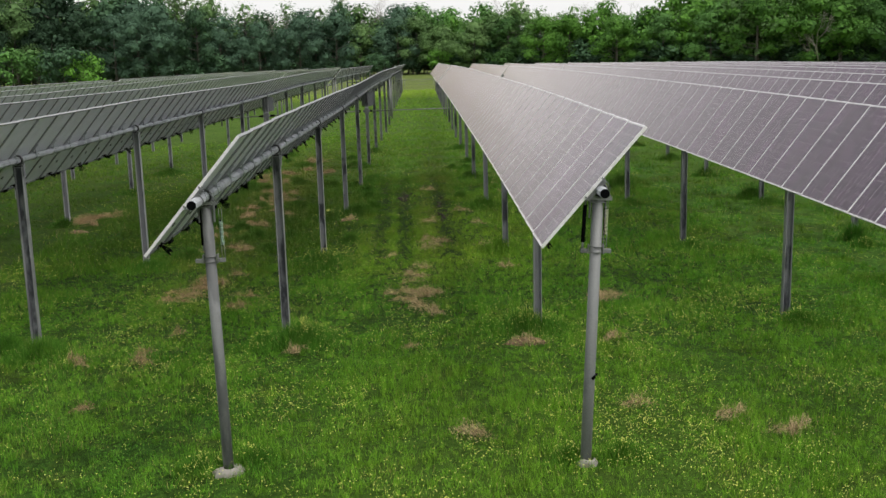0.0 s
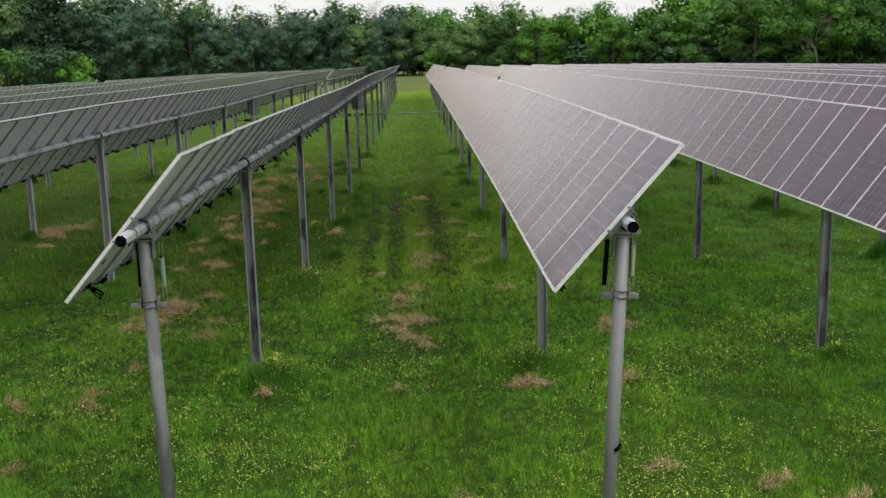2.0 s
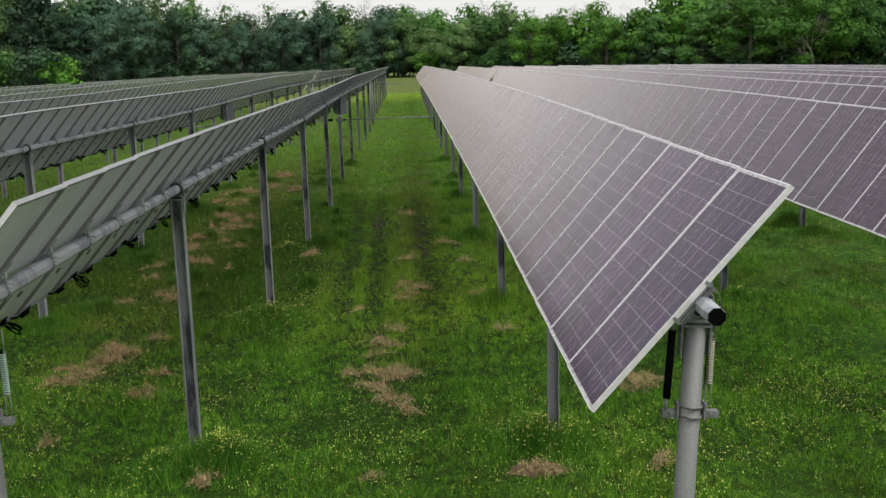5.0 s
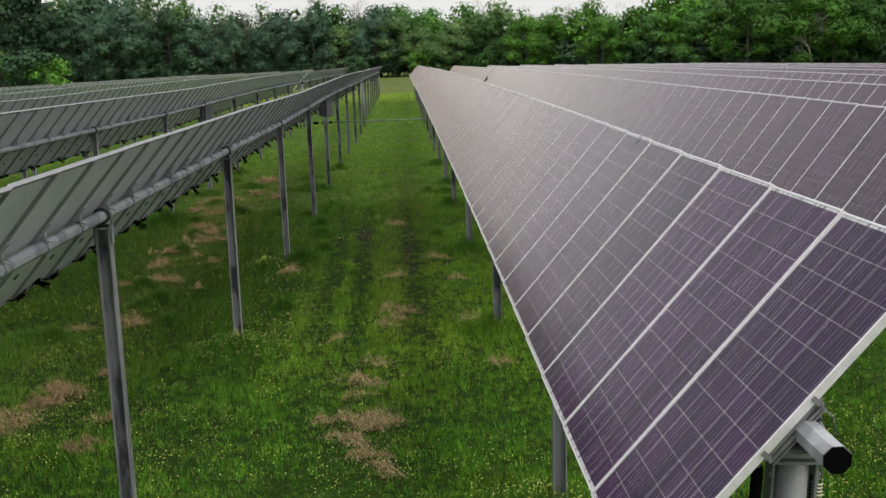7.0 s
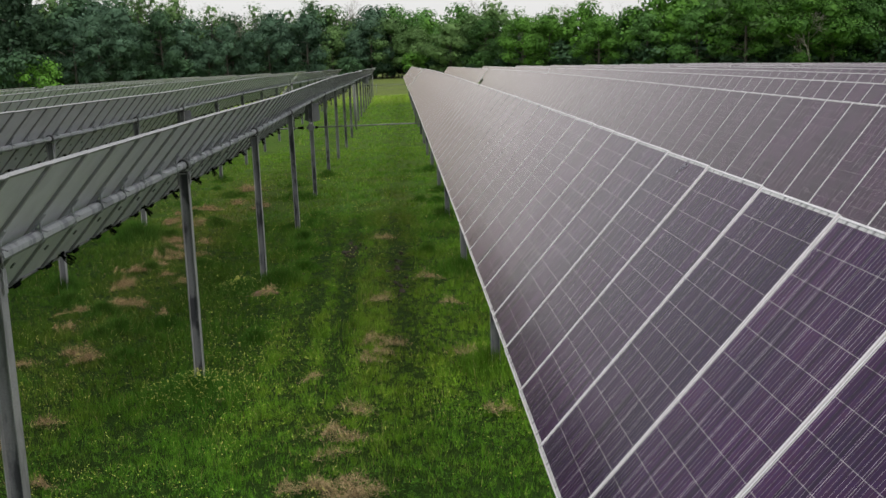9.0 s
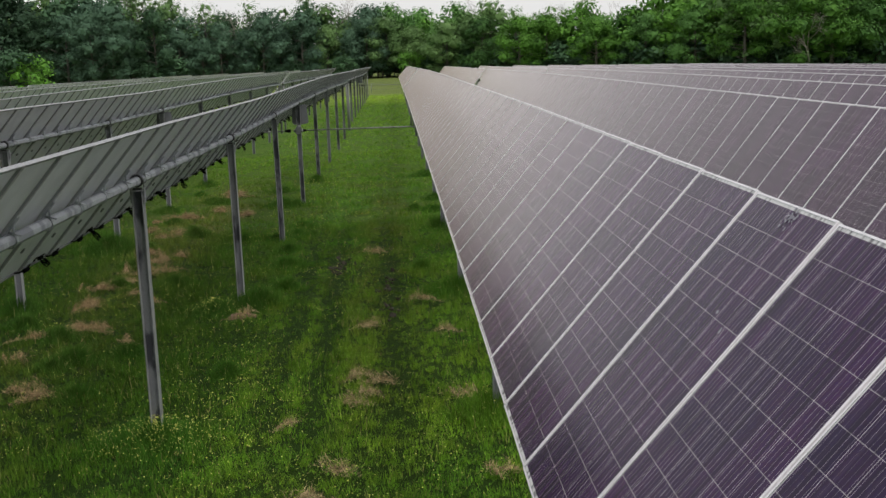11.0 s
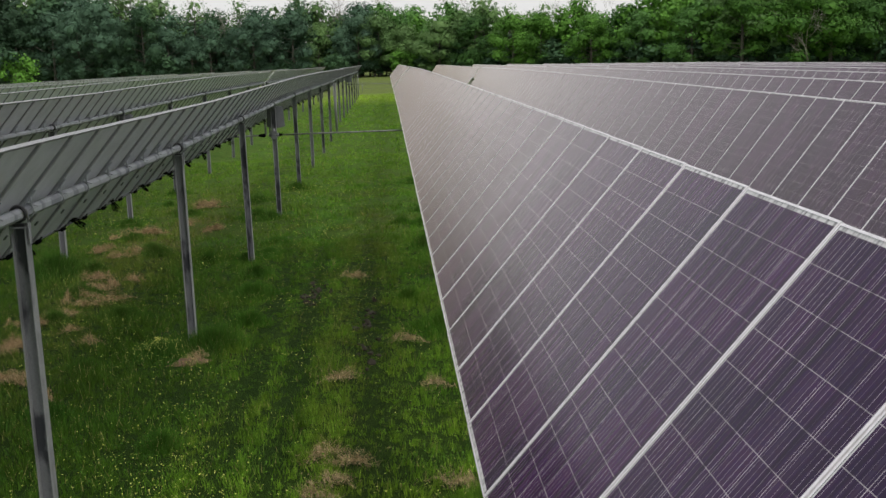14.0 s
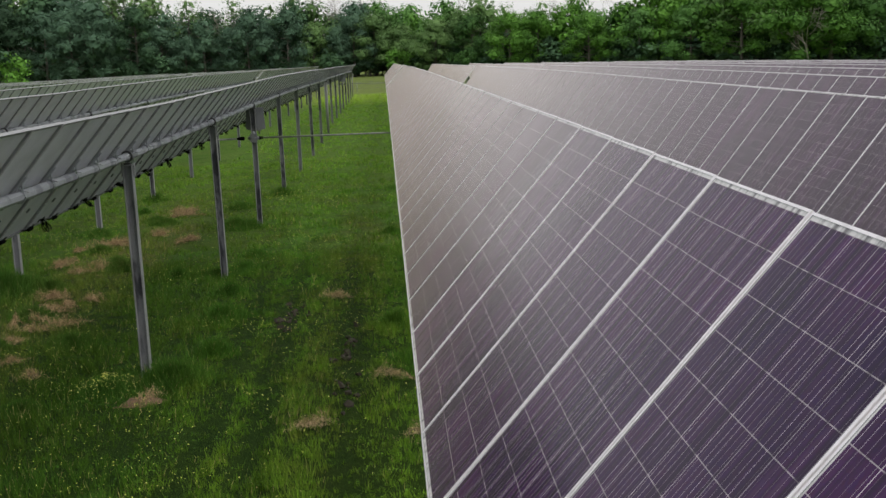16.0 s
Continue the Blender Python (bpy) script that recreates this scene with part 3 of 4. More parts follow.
DAMPER, COIL, COLLAR, ARM, SECTOR, GEARBOX, FOOTING, SMALL_FOOTING = damper_mesh(), spring_mesh(SPRING), collar_mesh(), arm_mesh(), sector_mesh(), gearbox_mesh(), footing_mesh(0.78), footing_mesh(0.5)

COIL_GREEN = spring_mesh(plain("green_tinged_zinc_spring", (0.42, 0.58, 0.50), 0.4, 0.1))

SEGMENTS = ((0.0, 78, (0.11, 7.0, 15.2, 23.5, 31.75, 38.9, 46.6, 54.6, 62.6, 70.6, 78.3), 38.9),
            (80.9, 64, (81.0, 88.4, 96.4, 104.4, 112.0, 119.8, 127.8, 135.8, 144.9), 112.0))


def tube_mesh(k, y0, y1):
    bm = bmesh.new()
    n = max(2, round((y1 - y0) / 2))
    ys = [y0 + (y1 - y0) * i / n for i in range(n + 1)]
    dx, dz = TUBE_SHIFT.get(k, (0.0, 0.0))
    pipe(bm, [(dx, y, tube_z(k, y) + dz) for y in ys], TUBE_R, 8, 0, False, turn=math.pi / 8)
    return mesh_of("torque_tube", bm, TUBE)


def cap_mesh():
    bm = bmesh.new()
    pipe(bm, [(0, -0.008, 0), (0, 0.012, 0)], TUBE_R - 0.003, 8, 0, False, turn=math.pi / 8)
    return mesh_of("end_cap", bm, BLACK)


def clip_mesh():
    bm = bmesh.new()
    pipe(bm, [(0.02, -0.075, -0.03), (0.055, -0.062, 0.0), (0.080, -0.02, 0.012), (0.082, 0.03, 0.0)], 0.022, 6)
    return mesh_of("clip", bm, BLACK)


CAP, CLIP = cap_mesh(), clip_mesh()


def dropping_mesh(seed, size, specks):
    """A dried bird dropping: thin uneven specks, close in the middle and sparse round it."""
    rnd = random.Random(seed)
    bm = bmesh.new()
    for i in range(specks):
        r, t = abs(rnd.gauss(0, 0.5)) * size, rnd.uniform(0, 6.28)
        s = size * rnd.uniform(0.05, 0.16) if specks > 9 else size * rnd.uniform(0.3, 0.55)
        ring = [bm.verts.new((r * math.cos(t) + s * math.cos(a) * rnd.uniform(0.6, 1.3), r * math.sin(t) + s * math.sin(a) * rnd.uniform(0.6, 1.3), 0.0006 + 0.0001 * i)) for a in (6.2832 * j / 7 for j in range(7))]
        bm.faces.new(ring)
    return mesh_of("dropping", bm, DROPPING)


DROPPING = plain("dried_bird_dropping", (0.30, 0.29, 0.34), 0.9, 0.0, 60.0, 0.5)


def solar_tracker(k, seg):
    y0, count, posts, drive = SEGMENTS[seg]
    if k == -1 and seg == 0:
        posts = (0.70, 7.2, 15.15, 23.35, 31.5) + posts[5:]
    if k > 0 and seg == 0:
        posts = posts[:1] + (7.77, 16.2, 24.4) + posts[4:]
    stub = 0.12 if k == -1 else 0.30
    rnd = random.Random(100 * k + seg)
    x = row_x(k)
    base = new("solar_tracker")
    base.matrix_basis = pose(x, y0, 0, 0, 0, ROW_TURN.get(k, 0.0) if seg == 0 else 0.0)
    near = seg == 0 and -2 <= k <= 2
    y_end = y0 + count * STEP
    tagged(base, "long row of tilted dark purple solar panels on galvanised steel posts", "solar tracker", "rows of solar trackers")
    shift = Matrix.Translation((0, -y0, 0))
    tube = attach("torque_tube", tube_mesh(k, y0 - stub, y_end + 0.2), base, shift)
    dx, dz = TUBE_SHIFT.get(k, (0.0, 0.0))
    attach("end_cap", CAP, tube, pose(dx, y0 - stub, tube_z(k, y0) + dz), "black end cap")
    for y in posts:
        z = tube_z(k, y)
        ends = y in (posts[0], posts[-1])
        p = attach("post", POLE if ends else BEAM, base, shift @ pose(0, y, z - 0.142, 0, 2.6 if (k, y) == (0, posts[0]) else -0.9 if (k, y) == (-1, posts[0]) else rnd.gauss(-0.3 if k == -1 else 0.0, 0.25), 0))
        attach("bearing", BEARING, p, pose(dx, 0, 0.142 + dz), "black bearing")
        if y == posts[0] and seg == 0 and abs(k) <= 3:
            attach("damper_arm", ARM, p, pose(0, -0.02, 0.142))
            attach("damper", DAMPER, p, pose(-0.160 if k > -1 else -0.075, -0.02 if k > -1 else 0.04, 0.04), "black shock absorber")
            attach("coil_spring", COIL if k > -1 else COIL_GREEN, p, pose(0.112 if k > -1 else 0.18, -0.02, 0.06 if k > -1 else -0.04), "zinc coil spring")
            attach("collar", COLLAR, p, pose(0, 0, -0.60 if k > -1 else -0.69))
            if k == 0:
                attach("clip", CLIP, p, pose(0, 0, -2.28), "small black clip")
            attach("footing", FOOTING if k < 0 else SMALL_FOOTING, p, pose(0.03, -0.1 if k < 0 else -0.03, ground_z(x, y) - (z - 0.142)), "pale concrete footing")
        if y == drive:
            attach("gear_sector", SECTOR, base, shift @ pose(0.05, y + 0.16, z))
            attach("gearbox", GEARBOX, base, shift @ pose(0, y, z - 1.0))
    for i in range(count):
        y = y0 + i * STEP + (ROW_START.get(k, 0.0) if seg == 0 else 0.0) + (0.006 * i if k == -1 and seg == 0 else 0.0)
        sag = rnd.gauss(0, 0.07) + (0.85 * max(0.0, 1 - y / 6) if k == 0 and seg == 0 else 0.0)
        face = shift @ Matrix.Translation((0, y, tube_z(k, y + STEP / 2))) @ Matrix.Rotation(-ROW_TILT.get(k, TILT) + radians(sag), 4, "Y") @ Matrix.Translation((-0.004 + 0.022 * min(1.0, max(0.0, y / 9)) if k == 0 and seg == 0 else 0.0, 0.0023, DROP))
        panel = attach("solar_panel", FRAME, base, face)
        attach("laminate", LAMINATE, panel)
        if (k, seg, i) == (0, 0, 5):
            for n, (u, v, size, specks) in enumerate(((0.92, 0.44, 0.075, 46), (0.35, 0.37, 0.016, 5), (0.285, 0.20, 0.016, 5))):
                attach("dropping", dropping_mesh(n, size, specks), panel, pose(u, v, 0.0), "dried greyish bird dropping")
        if near:
            if k < 1 or i < 3:
                attach("module_clamp", CLAMP if i else END_CLAMP, panel, pose(0, -0.0065 if i else 0.030, 0))
            if k < 0 and i < 40:
                attach("junction_box", JUNCTION, panel, pose(-0.55, PANEL * 0.45, -0.0085), "grey junction box")
            if k <= 0:
                low = face @ Matrix.Translation((-LENGTH / 2 + 0.10, 0.5, -0.05))
                if i % 2 == 0 and (k < 0 or i == 0):
                    m = Matrix.Translation(low.translation) @ Matrix.Rotation(rnd.uniform(-0.12, 0.12), 4, "Z") @ Matrix.Rotation(rnd.uniform(-1.15, -0.35), 4, "Y")
                    attach("cable_loop", rnd.choice(LOOPS), base, m, "black cable loop")
                attach("panel_lead", LEAD, panel, pose(-LENGTH / 2 + 0.06, PANEL + 0.006, -0.05))
    return base


for k in range(-6, 9):
    for seg in (0, 1):
        solar_tracker(k, seg)


def drive_shaft(k, y):
    """A steel shaft from one row's gearbox to the next, with black joints at both ends."""
    bm = bmesh.new()
    ends = [Vector((row_x(i), y - 0.075, tube_z(i, y) - 1.0)) for i in (k, k + 1)]
    way = (ends[1] - ends[0]).normalized()
    a, b = 0.2 * way, ends[1] - ends[0] - 0.2 * way
    pipe(bm, [a, b], 0.026, 10)
    shaft = tagged(new("drive_shaft", mesh_of("drive_shaft", bm, STEEL)), "thin galvanised drive shaft linking two tracker rows", "drive shaft", "drive shafts")
    shaft.matrix_basis = Matrix.Translation(ends[0])
    for p, s in ((a, 1), (b, -1)):
        j = bmesh.new()
        pipe(j, [p - s * 0.03 * way, p, p + s * 0.1 * way, p + s * 0.2 * way], [0.05, 0.062, 0.055, 0.034], 10)
        attach("joint_boot", mesh_of("joint_boot", j, BLACK), shaft, None, "black rubber boot")


for k in range(-6, 8):
    for _, _, _, y in SEGMENTS:
        drive_shaft(k, y)


# ---- fence beyond the array ----
def wire_fence():
    base = new("wire_fence")
    y = 166.0
    tagged(base, "thin wire fence on slim posts beyond the array", "fence")
    xs = [-70 + 5.0 * i for i in range(29)]
    bm = bmesh.new()
    pipe(bm, [(0, 0, -0.3), (0, 0, 1.45)], 0.035, 6)
    post = mesh_of("fence_post", bm, WEATHERED)
    for x in xs:
        attach("post", post, base, pose(x, y, ground_z(x, y)))
    for h in (0.45, 0.95, 1.4):
        bm = bmesh.new()
        pipe(bm, [(x, y, ground_z(x, y) + h) for x in xs], 0.016, 4, caps=False)
        attach("wire", mesh_of("fence_wire", bm, GEAR_GREY), base)


wire_fence()


# ---- woodland ----
def tree_meshes(seed, height, spread, leaves_n, leaf, crown_low, sparse=1.0):
    """Trunk with limbs, and a crown of many small leaf sprays round the limb ends. Returns both meshes' parts as vertex data."""
    rnd = random.Random(seed)
    bm = bmesh.new()
    lean = (rnd.uniform(-0.5, 0.5), rnd.uniform(-0.5, 0.5))
    trunk = [(lean[0] * s * s, lean[1] * s * s, height * 0.9 * s - 0.3 * (s == 0)) for s in (0, 0.2, 0.45, 0.7, 1)]
    r = height * 0.018
    pipe(bm, trunk, [r * 1.3, r, r * 0.8, r * 0.5, r * 0.12], 7)
    lobes = [(Vector(trunk[-1]), spread * 0.34)]
    for i in range(19):
        s = crown_low + (0.95 - crown_low) * (i + rnd.random()) / 19
        ang = i * 2.4 + rnd.uniform(-0.5, 0.5)
        reach = spread * 0.5 * (0.35 + 0.75 * math.sin(math.pi * min(1, 0.18 + 0.82 * (s - crown_low) / (1 - crown_low)) ** 0.9)) * rnd.uniform(0.75, 1.2)
        foot = Vector((lean[0] * s * s, lean[1] * s * s, height * 0.85 * s))
        tip = foot + Vector((math.cos(ang) * reach, math.sin(ang) * reach, reach * rnd.uniform(0.25, 0.7)))
        mid = foot.lerp(tip, 0.5) + Vector((0, 0, -0.06 * reach))
        pipe(bm, [foot, mid, tip], [r * 0.42, r * 0.25, r * 0.06], 5)
        lobes.append((tip, spread * rnd.uniform(0.12, 0.26)))
        if rnd.random() < 0.6:
            lobes.append((mid + Vector((0, 0, 0.4)), spread * rnd.uniform(0.11, 0.2)))
    wood = mesh_of("trunk", bm, BARK)
    nr = np.random.RandomState(seed)
    total = sum(rad ** 2 for _, rad in lobes)
    parts = []
    for c, rad in lobes:
        n = int(leaves_n * sparse * rad ** 2 / total)
        d = nr.normal(size=(n, 3))
        d /= np.linalg.norm(d, axis=1)[:, None]
        d[:, 2] = np.where((d[:, 2] < -0.2) & (nr.rand(n) < 0.7), -d[:, 2], d[:, 2])
        rr = rad * (0.62 + 0.5 * nr.rand(n) ** 0.7)
        pos = np.array(c) + d * rr[:, None] * np.array((1.1, 1.1, 0.82))
        parts.append((pos, d, np.full(n, leaf)))
        # Larger inner sprays, added to block light and deepen the crown's shade.
        m = max(4, n // 7)
        e = nr.normal(size=(m, 3))
        e /= np.linalg.norm(e, axis=1)[:, None]
        parts.append((np.array(c) + e * (rad * 0.62 * nr.rand(m) ** 0.5)[:, None], e, np.full(m, max(leaf * 2.0, rad * 0.3))))
    pos, out, size = (np.concatenate(q) for q in zip(*parts))
    keep = pos[:, 2] > 0.4
    return wood, leaf_mesh(pos[keep], out[keep], size[keep], nr)


def leaf_mesh(pos, out, leaf, nr):
    """Pointed four-cornered leaf sprays at pos, turned roughly outwards."""
    n = len(pos)
    nrm = out + nr.normal(size=(n, 3)) * 0.32 + np.array((0, 0, 0.3))
    nrm /= np.linalg.norm(nrm, axis=1)[:, None]
    u = np.cross(nrm, nr.normal(size=(n, 3)))
    u /= np.linalg.norm(u, axis=1)[:, None]
    v = np.cross(nrm, u)
    a = (leaf * nr.uniform(0.5, 1.25, n))[:, None]
    b = a * nr.uniform(0.45, 0.8, n)[:, None]
    quad = np.stack([pos - u * a, pos - v * b + nrm * a * 0.15, pos + u * a, pos + v * b + nrm * a * 0.15], axis=1).reshape(-1, 3)
    return sheet_mesh("crown", quad, 4)


def sheet_mesh(name, co, corners):
    """A mesh of separate polygons with that many corners each, from an array of their corners."""
    n = len(co) // corners
    me = bpy.data.meshes.new(name)
    me.vertices.add(len(co))
    me.vertices.foreach_set("co", np.asarray(co, dtype=np.float32).ravel())
    me.loops.add(len(co))
    me.loops.foreach_set("vertex_index", np.arange(len(co), dtype=np.int32))
    me.polygons.add(n)
    me.polygons.foreach_set("loop_start", np.arange(0, len(co), corners, dtype=np.int32))
    me.update(calc_edges=True)
    return me


TREE_KINDS = [tree_meshes(11, 20, 11, 9400, 0.192, 0.14), tree_meshes(12, 20, 9, 8200, 0.184, 0.18), tree_meshes(13, 20, 13, 10000, 0.202, 0.10),
              tree_meshes(14, 20, 10, 8600, 0.188, 0.06), tree_meshes(16, 20, 12, 9500, 0.197, 0.12)]
BACK_KINDS = [tree_meshes(21, 20, 12, 2200, 0.53, 0.06), tree_meshes(22, 20, 11, 2000, 0.50, 0.12), tree_meshes(23, 20, 10, 2000, 0.48, 0.05)]
THIN_TREE = tree_meshes(15, 20, 8, 900, 0.25, 0.35, 0.8)
SHRUB_KINDS = [tree_meshes(31, 6, 6.5, 1100, 0.29, 0.03), tree_meshes(32, 6, 5, 950, 0.27, 0.02)]
LEAF_LABEL = {LEAF_DARK.name: "dark green", LEAF_DEEP.name: "very dark green", LEAF_HAZE.name: "haze-tinted blue-green", LEAF_MID.name: "mid green", LEAF_BRIGHT.name: "fresh bright green", LEAF_PALE.name: "pale, thinly leaved"}
CROWNS = {}


def tree(kind, x, y, height, leaf_mat, turn, name="tree", native=20.0, wide=1.0):
    wood, crown = kind
    base = new(name)
    s = height / native
    base.matrix_basis = Matrix.LocRotScale((x, y, ground_z(x, y)), Euler((0, 0, turn)), (s * wide, s * wide, s))
    attach("trunk", wood, base)
    key = (crown.name, leaf_mat.name)
    if key not in CROWNS:
        me = crown.copy()
        me.materials.clear()
        me.materials.append(leaf_mat)
        CROWNS[key] = me
    attach("crown", CROWNS[key], base)
    what = "broadleaf tree at the woodland edge" if name == "tree" else "rounded shrub in front of the woodland"
    return tagged(base, LEAF_LABEL[leaf_mat.name] + " " + what, name, "woodland edge trees" if name == "tree" else "woodland edge shrubs")


def bare_tree_mesh(seed, height):
    """A leafless tree: a forked trunk whose limbs split into ever finer twigs."""
    rnd = random.Random(seed)
    bm = bmesh.new()

    def limb(foot, way, length, r, depth):
        mid = foot + way * length * 0.5 + Vector((rnd.uniform(-1, 1), rnd.uniform(-1, 1), 0)) * 0.05 * length
        tip = mid + (way + Vector((rnd.uniform(-0.2, 0.2), rnd.uniform(-0.2, 0.2), 0.12))).normalized() * length * 0.5
        pipe(bm, [foot, mid, tip], [r, r * 0.82, r * 0.62], 6 if depth > 2 else 4, caps=False)
        if depth:
            for i in range(3 if depth > 1 else 4):
                ang, tilt = rnd.uniform(0, 2 * math.pi), rnd.uniform(0.3, 0.75)
                side = way.orthogonal().normalized()
                side = Matrix.Rotation(ang, 3, way) @ side
                limb(tip if i < 2 else mid, (way * math.cos(tilt) + side * math.sin(tilt)).normalized(), length * rnd.uniform(0.58, 0.78), r * 0.55, depth - 1)

    limb(Vector((0, 0, -0.3)), Vector((0.02, 0.0, 1.0)).normalized(), height * 0.36, height * 0.016, 5)
    return mesh_of("trunk", bm, DEAD_WOOD)


DEAD_WOOD = plain("bleached_dead_wood", (0.30, 0.28, 0.24), 0.9, 0.0, 4.0, 0.6)
BARE_KINDS = [bare_tree_mesh(41, 20.0), bare_tree_mesh(42, 20.0)]


def bare_tree(kind, x, y, height, turn):
    base = new("bare_tree")
    base.matrix_basis = Matrix.LocRotScale((x, y, ground_z(x, y)), Euler((0, 0, turn)), (height / 20,) * 3)
    attach("trunk", BARE_KINDS[kind], base)
    tagged(base, "leafless grey tree with fine branching limbs at the woodland edge", "tree", "bare trees")


def edge_y(x):
    """The woodland edge: farther off to the west, nearer to the east."""
    if x < 0:
        return 285 + 0.02 * x
    return 285 - 78 * min(1.0, x / 75.0)


def edge_height(x):
    marks = ((-160, 28), (-104, 27.5), (-94, 25.0), (-76, 25.0), (-64, 26.5), (-56, 18.6), (-40, 19.7), (-25, 20.6), (-12, 19.4), (5, 19.2), (20, 18.2), (45, 17.2), (62, 19.2), (80, 23), (120, 24))
    for (a, u), (b, v) in zip(marks, marks[1:]):
        if x <= b:
            return u + (v - u) * max(0.0, (x - a) / (b - a))
    return marks[-1][1]


def plant_woods():
    rnd = random.Random(77)
    for line, (step, back) in enumerate(((5.4, 0.0), (5.4, 7.0), (5.6, 15.0))):
        x = -165.0 + line
        while x < 140:
            h = edge_height(x) * rnd.uniform(0.78, 1.05) * (0.82 if line == 0 else 1.0)
            west = x < -4
            pick = rnd.random()
            if west:
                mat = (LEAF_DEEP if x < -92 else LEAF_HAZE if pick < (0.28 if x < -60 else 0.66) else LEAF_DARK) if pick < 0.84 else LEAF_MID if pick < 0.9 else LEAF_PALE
            else:
                mat = LEAF_MID if pick < 0.4 else LEAF_BRIGHT if pick < 0.86 else LEAF_PALE
            kind = rnd.choice(TREE_KINDS if line == 0 else BACK_KINDS)
            if line >= 1 and rnd.random() < (0.28 if -62 < x < -20 else 0.13):
                kind, mat = THIN_TREE, LEAF_PALE
                h *= 1.14
            tree(kind, x, edge_y(x) + back + rnd.uniform(-2, 2), h, mat, rnd.uniform(0, 6.28), wide=1.0 if west or line else 1.3)
            x += step * rnd.uniform(0.75, 1.25) * (1.0 if west or line else 1.5)
    for x, dy, h, mat in ((-112, -30, 10, LEAF_DARK), (-105, -32, 9.5, LEAF_MID), (-99, -31, 8.8, LEAF_MID), (-92, -33, 9.2, LEAF_DARK), (-87, -34, 7.5, LEAF_BRIGHT), (-118, -30, 9, LEAF_DARK),
                          (3, -6, 6.5, LEAF_BRIGHT), (-14, -4, 6, LEAF_DARK), (20, -5, 6, LEAF_MID)):
        tree(rnd.choice(SHRUB_KINDS), x, edge_y(x) + dy, h, mat, rnd.uniform(0, 6.28), "shrub", 6.0)
    # Understorey leaves are chosen very dark to paint in shade at the wood's foot.
    for back, low, high in ((1.0, 4.0, 7.0), (8.0, 6.0, 9.0), (19.0, 7.0, 11.0)):
        x = -165.0
        while x < 140:
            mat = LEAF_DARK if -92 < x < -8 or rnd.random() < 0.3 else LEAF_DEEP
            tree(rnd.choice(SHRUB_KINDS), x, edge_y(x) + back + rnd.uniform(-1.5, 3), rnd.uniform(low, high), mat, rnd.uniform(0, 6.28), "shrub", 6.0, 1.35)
            x += rnd.uniform(4.0, 7.0)


plant_woods()
for i, (x, y, h) in enumerate(((81.0, 203.0, 15.5), (20.3, 298.0, 22.5), (39.0, 266.0, 20.5), (43.0, 263.0, 20.0), (55.0, 250.0, 21.0), (-47.0, 289.0, 23.0), (-38.0, 290.0, 24.0), (-20.0, 292.0, 23.5))):
    bare_tree(i % 2, x, y, h, i * 1.9)


# ---- meadow plants ----
def zfield(x, y):
    return np.array([ground_z(a, b) for a, b in zip(x, y)])


def blades(name, x, y, z, length, width, lean, nr, mat, label, category, way=None):
    """Single tapered blades, each a thin triangle that leans one way, its own or the given one."""
    n = len(x)
    ang = nr.uniform(0, 2 * np.pi, n)
    side = np.stack([np.cos(ang), np.sin(ang), np.zeros(n)], 1) * (width * nr.uniform(0.6, 1.3, n))[:, None] / 2
    way = nr.uniform(0, 2 * np.pi, n) if way is None else way
    ln = length * nr.uniform(0.55, 1.2, n)
    tilt = lean * nr.uniform(0.3, 1.2, n)
    tip = np.stack([np.cos(way) * np.sin(tilt), np.sin(way) * np.sin(tilt), np.cos(tilt)], 1) * ln[:, None]
    root = np.stack([x, y, z - 0.01], 1)
    me = sheet_mesh(name, np.stack([root - side, root + side, root + tip], 1).reshape(-1, 3), 3)
    me.materials.append(mat)
    return tagged(new(name, me), label, category, kind="stuff")


def wear(x, y):
    """How far the wheels have worn the turf down, 0 to 1."""
    wander = 0.022 * (y - 22) + 0.08 * np.sin(0.45 * y) + 0.05 * np.sin(1.7 * y + 1.0)
    lanes = np.max([np.clip(1.5 - np.abs(x + wander - at) / 0.24, 0, 1) for at in (-3.62, -2.88, -1.58)], axis=0)
    return lanes * np.clip((y - 12) / 7, 0.1, 1) * np.clip((38 - y) / 12, 0, 1)


